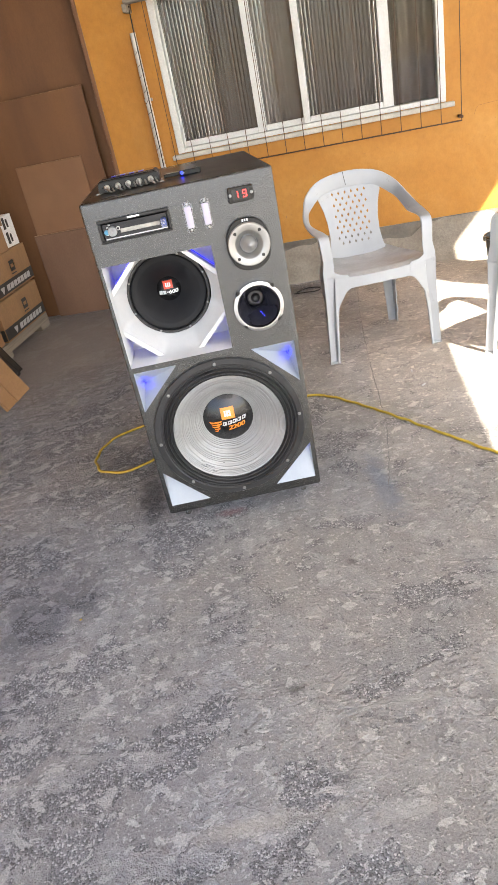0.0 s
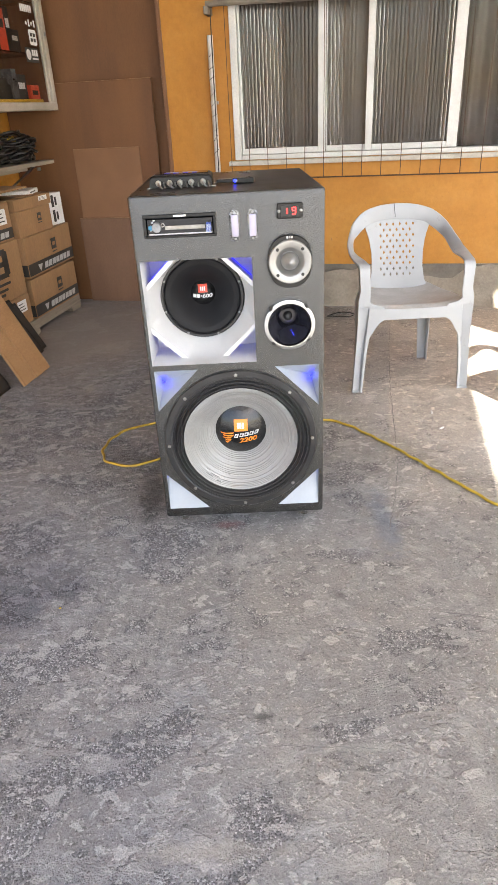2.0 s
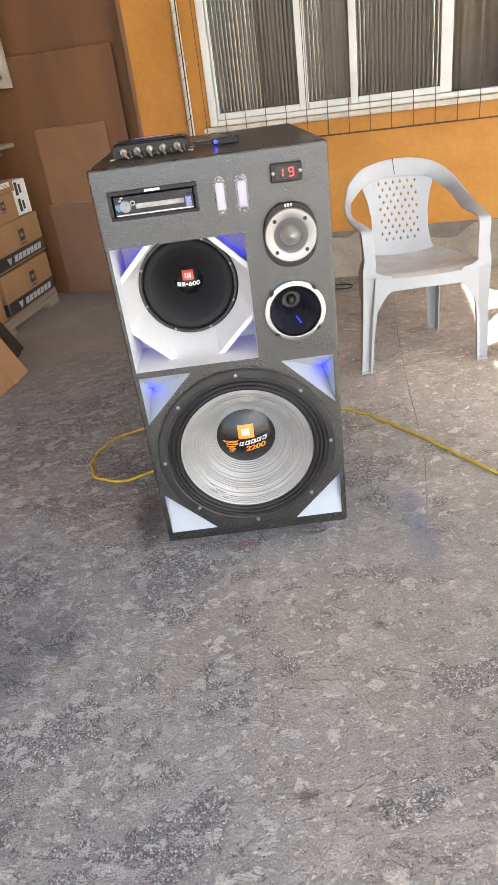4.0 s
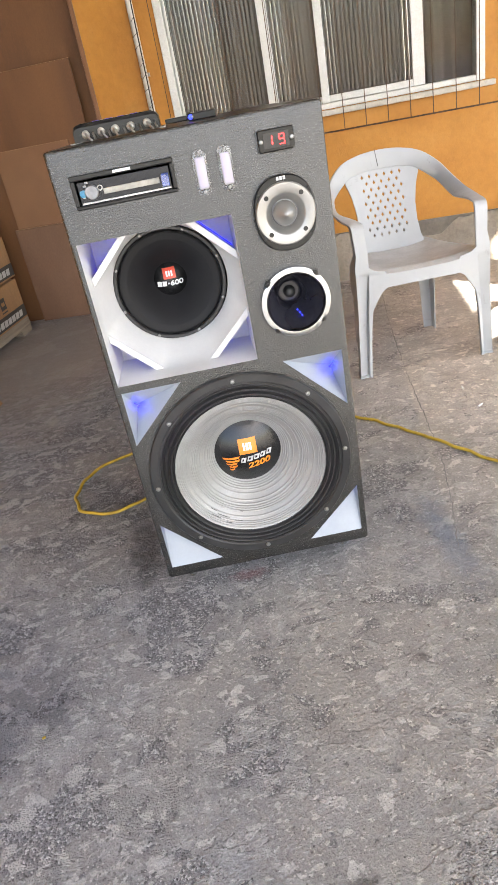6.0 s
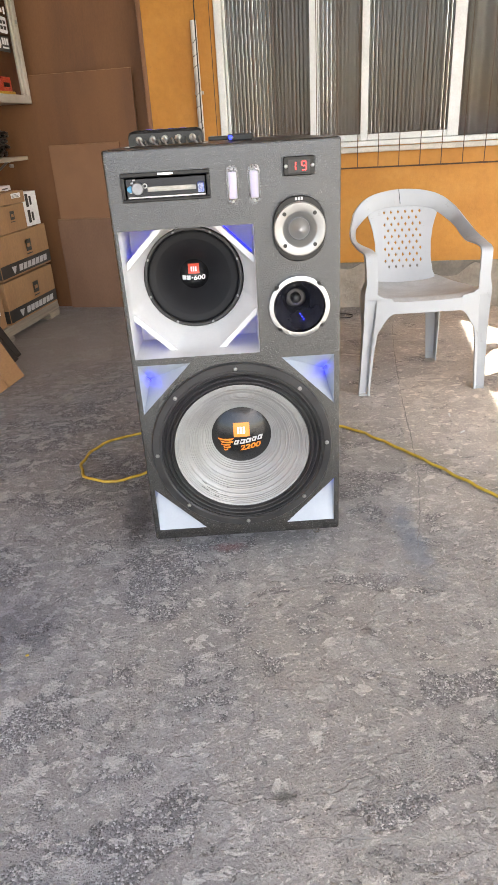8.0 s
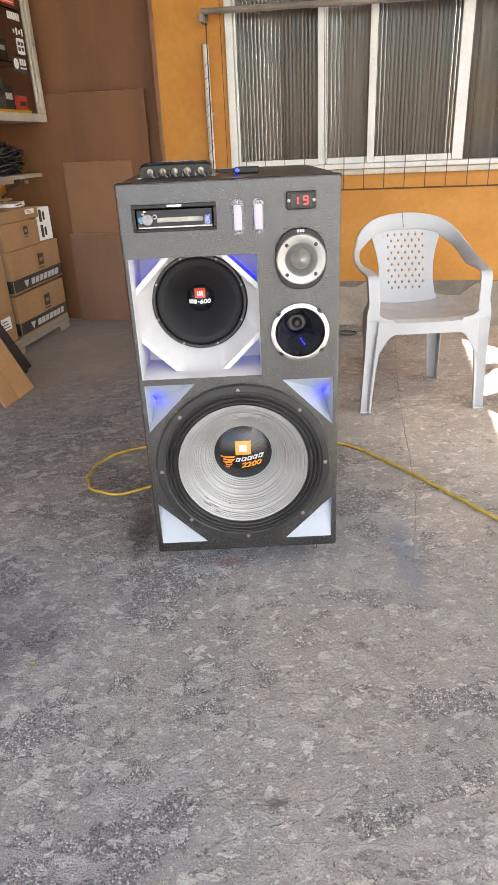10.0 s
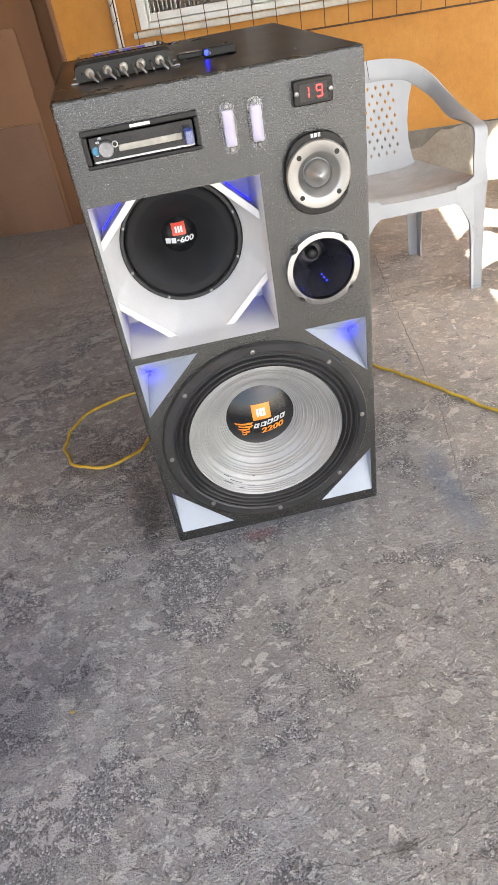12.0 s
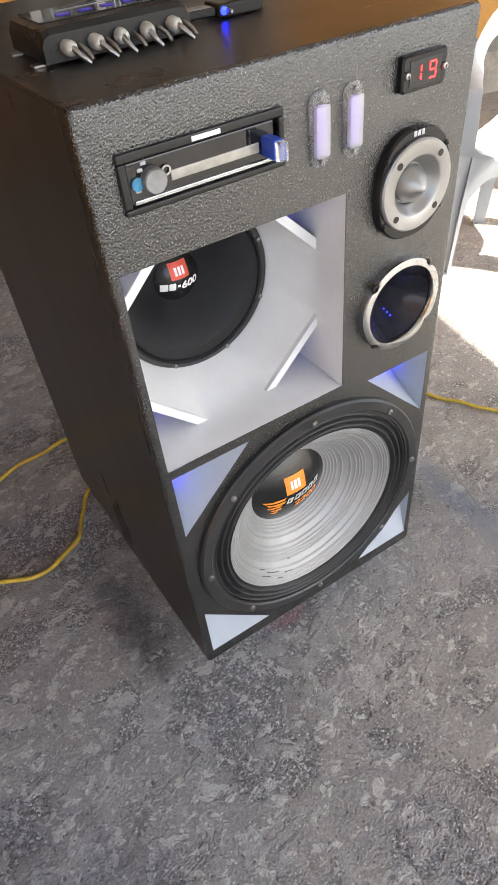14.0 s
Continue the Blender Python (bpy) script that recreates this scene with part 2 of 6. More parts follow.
def bedliner():
    """Black textured cabinet paint: small glossy beads, with glints on some put into the colour as grey specks."""
    m, nodes, links, b = shader("textured_black_paint")
    co = nodes.new("ShaderNodeTexCoord").outputs["Object"]
    v = nodes.new("ShaderNodeTexVoronoi")
    v.inputs["Scale"].default_value = 370
    links.new(co, v.inputs["Vector"])
    wob = noise_node(nodes, links, 400, 3, 0.65, vec=co)
    blot = noise_node(nodes, links, 9, 5, 0.65, vec=co)
    # pale end of the ramp stands in for sparkle on the beads
    col = ramp(nodes, links, wob, [(0.45, (0.003, 0.003, 0.003)), (0.56, (0.012, 0.012, 0.0117)), (0.68, (0.18, 0.179, 0.174))])
    col = mix(nodes, links, 1.0, col, ramp(nodes, links, noise_node(nodes, links, 150, 4, 0.7, vec=co), [(0.38, (0.35, 0.35, 0.35)), (0.62, (1.6, 1.6, 1.6))]), "MULTIPLY")
    links.new(mix(nodes, links, 0.6, col, ramp(nodes, links, blot, [(0.3, (0.7, 0.7, 0.7)), (0.7, (1.1, 1.1, 1.1))]), "MULTIPLY"), b.inputs["Base Color"])
    b.inputs["Roughness"].default_value = 0.25
    b.inputs["Specular IOR Level"].default_value = 1.0
    add = nodes.new("ShaderNodeMath")
    add.operation = "SUBTRACT"
    links.new(wob, add.inputs[0])
    links.new(v.outputs["Distance"], add.inputs[1])
    relief(nodes, links, b, add.outputs[0], 0.85, 0.0008)
    return m


def painted_wall():
    m, nodes, links, b = shader("orange_wall_paint")
    big = noise_node(nodes, links, 1.6, 6, 0.65, distortion=0.4)
    fine = noise_node(nodes, links, 26, 6, 0.65)
    chips = noise_node(nodes, links, 17, 7, 0.68, distortion=0.6)
    base = ramp(nodes, links, big, [(0.3, (0.395, 0.162, 0.020)), (0.5, (0.46, 0.203, 0.029)), (0.7, (0.51, 0.245, 0.050))])
    base = mix(nodes, links, 1.0, base, ramp(nodes, links, fine, [(0.3, (0.90, 0.89, 0.87)), (0.6, (1, 1, 1))]), "MULTIPLY")
    spots = ramp(nodes, links, chips, [(0.715, (0, 0, 0)), (0.73, (0.8, 0.8, 0.8))])
    base = mix(nodes, links, spots, base, (0.27, 0.16, 0.07))
    pores = ramp(nodes, links, noise_node(nodes, links, 58, 3, 0.6), [(0.66, (0, 0, 0)), (0.70, (0.55, 0.55, 0.55))])
    base = mix(nodes, links, pores, base, (0.30, 0.15, 0.04))
    drips = ramp(nodes, links, noise_node(nodes, links, 5, 5, 0.7, (1, 1, 0.22)), [(0.56, (0, 0, 0)), (0.72, (0.35, 0.35, 0.35))])
    links.new(mix(nodes, links, drips, base, (0.40, 0.20, 0.05)), b.inputs["Base Color"])
    b.inputs["Roughness"].default_value = 0.6
    stipple = noise_node(nodes, links, 70, 4, 0.7)
    relief(nodes, links, b, mix(nodes, links, 0.5, fine, stipple), 0.5, 0.008)
    return m


def pane_glass(name, tint, rough, transmit=0.9, bend=1.45):
    m, nodes, links, b = shader(name)
    b.inputs["Base Color"].default_value = (*tint, 1)
    b.inputs["Roughness"].default_value = rough
    b.inputs["Transmission Weight"].default_value = transmit
    b.inputs["IOR"].default_value = bend
    return m


def scuffed_plastic():
    """White chair plastic, dulled, with sparse grey scuffs and dirt."""
    m, nodes, links, b = shader("white_chair_plastic")
    big = noise_node(nodes, links, 3, 4, 0.6)
    dirt = noise_node(nodes, links, 15, 7, 0.7, distortion=0.6)
    scratch = noise_node(nodes, links, 60, 3, 0.6, (1, 0.15, 0.4))
    base = ramp(nodes, links, big, [(0.3, (0.33, 0.350, 0.375)), (0.7, (0.40, 0.422, 0.446))])
    base = mix(nodes, links, ramp(nodes, links, dirt, [(0.63, (0, 0, 0)), (0.70, (0.5, 0.5, 0.5))]), base, (0.22, 0.21, 0.195))
    base = mix(nodes, links, ramp(nodes, links, scratch, [(0.68, (0, 0, 0)), (0.74, (0.3, 0.3, 0.3))]), base, (0.28, 0.27, 0.26))
    links.new(base, b.inputs["Base Color"])
    links.new(ramp(nodes, links, dirt, [(0.4, (0.36,) * 3), (0.7, (0.6,) * 3)]), b.inputs["Roughness"])
    relief(nodes, links, b, dirt, 0.06, 0.002)
    return m


def brushed(name, color, rough, scale=(1, 1, 1)):
    return surface(name, tuple(c * 0.85 for c in color), color, 30, rough, 1.0, 0.05, 220, scale, 0.2)


FLOOR = concrete_floor()
PAINT = bedliner()
ORANGE = painted_wall()
VINYL = surface("dark_vinyl_wrap", (0.018, 0.015, 0.013), (0.031, 0.027, 0.024), 4, 0.30, 0, 0.08, 240, (1, 1, 0.15), 0.25, gloss=0.36)
WHITE_GLOSS = surface("white_moulding", (0.60, 0.60, 0.605), (0.67, 0.67, 0.675), 5, 0.40, 0, 0.02, 150, low=0.965)
# white pocket paint with the LEDs' blue glow mixed into the base colour
POCKET = surface("white_paint_led_tinted", (0.315, 0.35, 0.40), (0.36, 0.395, 0.445), 7, 0.45, 0, 0.02, 150, low=0.96)
SEAT_DIRT = surface("scuffed_seat_plastic", (0.40, 0.405, 0.41), (0.49, 0.50, 0.51), 9, 0.5, 0, 0.05, 70, (1, 1.3, 1), 0.1, low=0.88)
PLASTIC = scuffed_plastic()
CONE = surface("silver_cone", (0.28, 0.28, 0.277), (0.335, 0.335, 0.332), 9, 0.46, 0.4, 0.02, 260, low=0.92)
RUBBER = surface("black_rubber", (0.012, 0.012, 0.013), (0.022, 0.022, 0.023), 12, 0.5, 0, 0.1, 240)
PAPER = surface("black_paper_cone", (0.008, 0.008, 0.0095), (0.013, 0.013, 0.015), 9, 0.6, 0, 0.2, 330, gloss=0.25)
CAP = surface("gloss_black_cap", (0.008, 0.008, 0.009), (0.014, 0.014, 0.015), 8, 0.22, 0, 0.03, 200)
STEEL = brushed("zinc_steel", (0.40, 0.40, 0.39), 0.38)
ALU = surface("cast_aluminium", (0.29, 0.285, 0.278), (0.34, 0.336, 0.326), 12, 0.38, 0.8, 0.02, 220, None, 0.2, low=0.94)
CHROME = brushed("chrome", (0.56, 0.565, 0.57), 0.15)
BLACK = surface("black_plastic", (0.007, 0.007, 0.007), (0.013, 0.013, 0.0135), 9, 0.30, 0, 0.04, 220, gloss=0.35)
SCREEN = surface("glossy_black_screen", (0.006, 0.006, 0.007), (0.01, 0.01, 0.011), 4, 0.06, 0, 0.0, 100)
HORN = surface("horn_throat_black", (0.020, 0.020, 0.027), (0.030, 0.030, 0.040), 5, 0.12, 0, 0.02, 100)
ORANGE_INK = surface("orange_print", (0.80, 0.22, 0.02), (0.88, 0.27, 0.03), 40, 0.4, 0, 0.0)
RED_INK = surface("red_print", (0.66, 0.06, 0.03), (0.74, 0.085, 0.04), 40, 0.4, 0, 0.0)
WHITE_INK = surface("white_print", (0.74, 0.74, 0.74), (0.82, 0.82, 0.82), 40, 0.45, 0, 0.0)
GREY_INK = surface("grey_print", (0.42, 0.42, 0.43), (0.5, 0.5, 0.51), 40, 0.4, 0, 0.0)
BLACK_INK = surface("black_print", (0.018, 0.016, 0.015), (0.03, 0.028, 0.026), 30, 0.55, 0, 0.0)
CARD = surface("brown_cardboard", (0.275, 0.150, 0.070), (0.34, 0.195, 0.094), 5, 0.75, 0, 0.12, 160, (1, 1, 0.2))
MDF = surface("fibreboard", (0.140, 0.059, 0.024), (0.190, 0.085, 0.035), 2.4, 0.62, 0, 0.08, 200, (1.6, 1.6, 0.3))
MDF_PALE = surface("pale_fibreboard", (0.215, 0.102, 0.050), (0.25, 0.125, 0.063), 3, 0.62, 0, 0.08, 200)
CUT_BOARD = surface("raw_board", (0.36, 0.20, 0.095), (0.43, 0.25, 0.125), 4, 0.6, 0, 0.08, 160, (1, 0.3, 1))
PINE = surface("raw_pine", (0.24, 0.20, 0.155), (0.33, 0.28, 0.22), 9, 0.65, 0, 0.15, 120, (1, 0.12, 6))
BROWN_TRIM = surface("varnished_brown_wood", (0.16, 0.068, 0.030), (0.22, 0.098, 0.045), 7, 0.45, 0, 0.12, 100, (6, 6, 0.5))
WHITE_ALU = surface("white_aluminium", (0.58, 0.58, 0.57), (0.66, 0.66, 0.65), 6, 0.38, 0.1, 0.04, 140)
IRON = surface("rusty_dark_iron", (0.06, 0.034, 0.022), (0.13, 0.072, 0.042), 14, 0.65, 0.3, 0.25, 160)
PIPE = surface("grey_painted_pipe", (0.14, 0.12, 0.10), (0.22, 0.19, 0.16), 8, 0.5, 0, 0.12, 120)
PVC = surface("dirty_white_pvc", (0.56, 0.53, 0.49), (0.78, 0.77, 0.74), 9, 0.45, 0, 0.06, 90, (1, 1, 0.6), 0.12)
CORD = surface("yellow_cord", (0.42, 0.285, 0.03), (0.58, 0.41, 0.055), 30, 0.45, 0, 0.1, 200)
DARK_BAND = surface("dark_grey_band", (0.12, 0.108, 0.094), (0.22, 0.20, 0.175), 6, 0.8, 0, 0.4, 60, None, 0.2)
CEMENT = surface("rough_grey_render", (0.235, 0.205, 0.17), (0.37, 0.33, 0.28), 5, 0.85, 0, 0.6, 60, None, 0.2, 0, 0.01)
PLASTER = surface("white_ceiling_paint", (0.62, 0.61, 0.58), (0.7, 0.69, 0.66), 2, 0.7, 0, 0.1, 40)
# the unlit room's dimness is put into this wall colour
ROOM_DIMMED = surface("room_wall_dimmed_by_colour", (0.10, 0.08, 0.06), (0.14, 0.115, 0.088), 2, 0.8, 0, 0.1, 40)
CURTAIN = surface("brown_grey_curtain", (0.14, 0.11, 0.09), (0.165, 0.132, 0.108), 3, 0.8, 0, 0.1, 160)
FLUTED = pane_glass("fluted_glass", (0.235, 0.224, 0.21), 0.16, 0.95, 1.40)
# same glass, the middle pane's extra brightness put into a paler tint
FLUTED_BRIGHTENED = pane_glass("brightened_fluted_glass", (0.37, 0.35, 0.32), 0.16, 0.95, 1.40)
CLEAR = pane_glass("clear_glass", (0.93, 0.93, 0.92), 0.02, 1.0, 1.2)
LENS = pane_glass("clear_plastic_lens", (0.86, 0.86, 0.85), 0.12, 0.88, 1.33)
MILKY = pane_glass("milky_plastic_lens", (0.74, 0.74, 0.73), 0.2, 0.68)
BUCKET = surface("black_bucket_plastic", (0.04, 0.041, 0.042), (0.07, 0.071, 0.072), 9, 0.4, 0, 0.08, 120)
BLUE = surface("blue_plastic", (0.015, 0.06, 0.42), (0.03, 0.09, 0.52), 20, 0.35, 0, 0.0)
SKIRT = surface("speaker_frame_black", (0.016, 0.016, 0.017), (0.028, 0.028, 0.029), 16, 0.4, 0, 0.12, 300)
LED_BLUE = glow("blue_led", (0.0, 0.002, 1.0), 7.0)
ALU_KNOB = surface("satin_knob", (0.20, 0.20, 0.21), (0.27, 0.27, 0.28), 30, 0.45, 0.6, 0.0)
SCUFF = surface("grey_scuff", (0.05, 0.05, 0.05), (0.12, 0.12, 0.12), 60, 0.6, 0, 0.1)
# pale base colour stands in for the bright yard mirrored in the screen
DISPLAY = surface("display_reflection_tone", (0.27, 0.262, 0.235), (0.42, 0.405, 0.365), 22, 0.18, 0.3, 0.0, 100)
STRIP = surface("satin_metal_strip", (0.40, 0.41, 0.42), (0.47, 0.48, 0.49), 20, 0.22, 0.8, 0.0, 100)
TEAL_BUTTON = surface("teal_button", (0.03, 0.20, 0.36), (0.05, 0.27, 0.45), 30, 0.3, 0, 0.0)
VIOLET_LED = glow("violet_led", (0.60, 0.46, 1.0), 0.035)
LED_STRIP = glow("blue_led_strip", (0.0004, 0.003, 1.0), 0.85)
LED_DOT = glow("blue_led_dot", (0.008, 0.02, 1.0), 1.8)
LED_RED = glow("red_segment", (1.0, 0.02, 0.02), 1.3)


# ---- mesh tools ----
def part(name, bm, material, parent=None, label="", m=None, smooth=None):
    bmesh.ops.recalc_face_normals(bm, faces=bm.faces)
    me = bpy.data.meshes.new(name)
    if smooth is not None:
        for f in bm.faces:
            f.smooth = True
        for e in bm.edges:
            e.smooth = len(e.link_faces) == 2 and e.calc_face_angle(0) < radians(smooth)
    bm.to_mesh(me)
    bm.free()
    me.materials.append(material)
    ob = new(name, me)
    ob.parent = parent
    if m is not None:
        ob.matrix_basis = m
    if label:
        ob["label"] = label
    return ob


def again(name, mesh_of, parent, m, label=""):
    """One more object on the mesh of another."""
    ob = new(name, mesh_of.data)
    ob.parent, ob.matrix_basis = parent, m
    if label:
        ob["label"] = label
    return ob


def thing(name, m, label, category, group="", kind=""):
    ob = new(name)
    ob.matrix_basis, ob.empty_display_size = m, 0.05
    return tagged(ob, label, category, group, kind)


def box(x0, x1, y0, y1, z0, z1, bevel=0.0, seg=2, bm=None):
    bm = bm or bmesh.new()
    made = bmesh.ops.create_cube(bm, size=1)["verts"]
    for v in made:
        v.co = Vector((x0 + (v.co.x + 0.5) * (x1 - x0), y0 + (v.co.y + 0.5) * (y1 - y0), z0 + (v.co.z + 0.5) * (z1 - z0)))
    if bevel:
        edges = list({e for v in made for e in v.link_edges})
        bmesh.ops.bevel(bm, geom=edges, offset=bevel, segments=seg, affect="EDGES", profile=0.5)
    return bm




def lathe(profile, seg=48, m=None, bm=None, close=False):
    """Turns (radius, height) round z, then by m."""
    bm = bm or bmesh.new()
    m = m or Matrix()
    rings = []
    for r, h in profile:
        if r < 1e-6:
            rings.append([bm.verts.new(m @ Vector((0, 0, h)))])
        else:
            rings.append([bm.verts.new(m @ Vector((r * math.cos(a), r * math.sin(a), h))) for a in (2 * math.pi * k / seg for k in range(seg))])
    pairs = list(zip(rings, rings[1:]))
    if close:
        pairs.append((rings[-1], rings[0]))
    for a, b in pairs:
        for k in range(seg):
            j = (k + 1) % seg
            if len(a) == 1 and len(b) == 1:
                continue
            if len(a) == 1:
                bm.faces.new((a[0], b[k], b[j]))
            elif len(b) == 1:
                bm.faces.new((a[k], a[j], b[0]))
            else:
                bm.faces.new((a[k], a[j], b[j], b[k]))
    return bm


def facing(x, y, z):
    """A lathe's axis turned so that its height points out of the cabinet's front (towards -y)."""
    return pose(x, y, z, 90, 0, 0)


def tube(points, radius, seg=8, bm=None, closed=False, smooth_path=0):
    bm = bm or bmesh.new()
    pts = [Vector(p) for p in points]
    for _ in range(smooth_path):
        q = [pts[0]]
        for a, b in zip(pts, pts[1:]):
            q += [a.lerp(b, 0.25), a.lerp(b, 0.75)]
        pts = q + [pts[-1]]
    rad = radius if callable(radius) else (lambda s: radius)
    up, rings = None, []
    for i, p in enumerate(pts):
        t = (pts[min(i + 1, len(pts) - 1)] - pts[max(i - 1, 0)]).normalized()
        if up is None:
            up = t.orthogonal().normalized()
        up = (up - t * up.dot(t)).normalized()
        side = t.cross(up)
        r = rad(i / max(1, len(pts) - 1))
        rings.append([bm.verts.new(p + r * (math.cos(a) * up + math.sin(a) * side)) for a in (2 * math.pi * k / seg for k in range(seg))])
    for a, b in zip(rings, rings[1:]):
        for k in range(seg):
            bm.faces.new((a[k], a[(k + 1) % seg], b[(k + 1) % seg], b[k]))
    bm.faces.new(rings[0])
    bm.faces.new(rings[-1][::-1])
    return bm


def prism(outline, lift, bm=None, m=None):
    """An outline of (x, y) raised from z = 0 by lift, then by m."""
    bm = bm or bmesh.new()
    m = m or Matrix()
    low = [bm.verts.new(m @ Vector((x, y, 0))) for x, y in outline]
    high = [bm.verts.new(m @ Vector((x, y, lift))) for x, y in outline]
    bm.faces.new(low)
    bm.faces.new(high)
    for k in range(len(low)):
        j = (k + 1) % len(low)
        bm.faces.new((low[k], low[j], high[j], high[k]))
    return bm


def quad(points, bm=None):
    bm = bm or bmesh.new()
    bm.faces.new([bm.verts.new(p) for p in points])
    return bm


def loft(sections, bm=None, caps=True):
    """Joins closed sections, each with the same number of points."""
    bm = bm or bmesh.new()
    rings = [[bm.verts.new(p) for p in s] for s in sections]
    n = len(rings[0])
    for a, b in zip(rings, rings[1:]):
        for k in range(n):
            bm.faces.new((a[k], a[(k + 1) % n], b[(k + 1) % n], b[k]))
    if caps:
        bm.faces.new(rings[0])
        bm.faces.new(rings[-1][::-1])
    return bm


def circle(cx, cz, r, n=48, y=0.0):
    return [(cx + r * math.cos(2 * math.pi * k / n), cz + r * math.sin(2 * math.pi * k / n)) for k in range(n)]


# ---- the building: floor, walls, roof ----
WALL_V = 2.93


def structure(name, bm, material, label, category, smooth=None):
    ob = part(name, bm, material, None, "", BUILDING, smooth)
    return tagged(ob, label, category, "", "structure")


def ground():
    bm = bmesh.new()
    rings, n = [], 96
    steps = [0.0, 0.6, 1.2, 2.0, 3.0, 4.5, 8, 20, 80, 400, 2500]
    last = None
    for r in steps:
        if r == 0:
            ring = [bm.verts.new((0.2, 0.3, 0))]
        else:
            ring = [bm.verts.new((0.2 + r * math.cos(2 * math.pi * k / n), 0.3 + r * math.sin(2 * math.pi * k / n), 0)) for k in range(n)]
        if last:
            for k in range(n):
                j = (k + 1) % n
                bm.faces.new((last[0], ring[k], ring[j]) if len(last) == 1 else (last[k], last[j], ring[j], ring[k]))
        last = ring
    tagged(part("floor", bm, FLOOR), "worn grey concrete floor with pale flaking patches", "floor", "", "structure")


def back_wall():
    """The rear wall, with the window's opening through it, and its grey rendered foot."""
    u0, u1, z0, z1 = -0.63, 1.16, 1.0, 2.3
    bm = bmesh.new()
    for a, b, c, d in ((-1.09, u0, 0.285, 3.0), (u1, 6.0, 0.285, 3.0), (u0, u1, 0.285, z0), (u0, u1, z1, 3.0)):
        box(a, b, WALL_V, WALL_V + 0.16, c, d, bm=bm)
    structure("wall_north", bm, ORANGE, "orange painted masonry wall with scuffs", "wall")
    bm = bmesh.new()
    n = 260
    grid = []
    for j in range(19):
        line = []
        for k in range(n + 1):
            u = -1.09 + 7.09 * k / n
            lip = min(0.280, 0.228 + 0.075 * noise.noise((u * 1.7, 7, 1)) + 0.04 * noise.noise((u * 8, 2, 5)) + 0.075 * min(1.0, max(0.0, (u - 0.90) / 0.1)) * min(1.0, max(0.0, (1.48 - u) / 0.1)))
            if j <= 12:            # rough lumps that run out onto the floor
                f = j / 12
                z = lip * f
                out = 0.012 + 0.085 * (1 - f) ** 2.2 + 0.022 * math.sin(math.pi * f) + 0.016 * noise.noise((u * 7, f * 3, 0)) + 0.009 * noise.noise((u * 31, f * 9, 3))
                z = max(z, 0.0)
            else:                  # smooth dark band under the paint
                f = (j - 12) / 6
                z, out = lip + (0.284 - lip) * f, 0.003
            line.append(bm.verts.new((u, WALL_V - max(out, 0.002), z if j else -0.004)))
        grid.append(line)
    for a, b in zip(grid[:13], grid[1:13]):
        for k in range(n):
            bm.faces.new((a[k], a[k + 1], b[k + 1], b[k]))
    dark = bmesh.new()
    for a, b in zip(grid[12:], grid[13:]):
        for k in range(n):
            quad([Vector(q.co) for q in (a[k], a[k + 1], b[k + 1], b[k])], dark)
    bmesh.ops.remove_doubles(dark, verts=dark.verts, dist=1e-5)
    structure("trim", dark, DARK_BAND, "dark grey painted band under the orange paint", "wall base", 60)
    structure("baseboard", bm, CEMENT, "rough pale cement lumps along the foot of the wall", "wall base", 60)
    bm = box(-1.09, 6.0, WALL_V + 0.001, WALL_V + 0.16, 0, 0.284)
    structure("wall_north_foot", bm, CEMENT, "grey cement footing of the wall", "wall base")


def other_walls():
    structure("wall_west", box(-2.5, -2.35, -2.4, 3.2, 0, 3.0), ORANGE, "orange painted side wall behind shelves", "wall")
    # wide doorway in the rear wall, closed with fibreboard sheets
    structure("wall_north_recess", box(-2.35, -1.09, WALL_V + 0.125, WALL_V + 0.25, 0, 3.0), MDF, "brown fibreboard sheets closing the doorway", "wall")
    bm = box(-1.112, -1.086, WALL_V - 0.012, WALL_V + 0.125, 0, 2.6, 0.003)
    structure("door_trim", bm, BROWN_TRIM, "narrow brown wooden door trim", "trim")
    structure("wall_room_back", box(-1.6, 2.2, WALL_V + 2.4, WALL_V + 2.5, 0, 3.0), ROOM_DIMMED, "room wall behind the window, dimness put into its colour", "wall")
    structure("wall_room_west", box(-1.0, -0.9, WALL_V + 0.16, WALL_V + 2.4, 0, 3.0), ROOM_DIMMED, "room side wall behind the window, dimness put into its colour", "wall")
    structure("wall_room_east", box(1.6, 1.7, WALL_V + 0.16, WALL_V + 2.4, 0, 3.0), ROOM_DIMMED, "room side wall behind the window, dimness put into its colour", "wall")
    structure("ceiling_room", box(-1.6, 2.2, WALL_V + 0.16, WALL_V + 2.5, 3.0, 3.1), ROOM_DIMMED, "room ceiling behind the window, dimness put into its colour", "ceiling")


ROOF_Z = 3.0


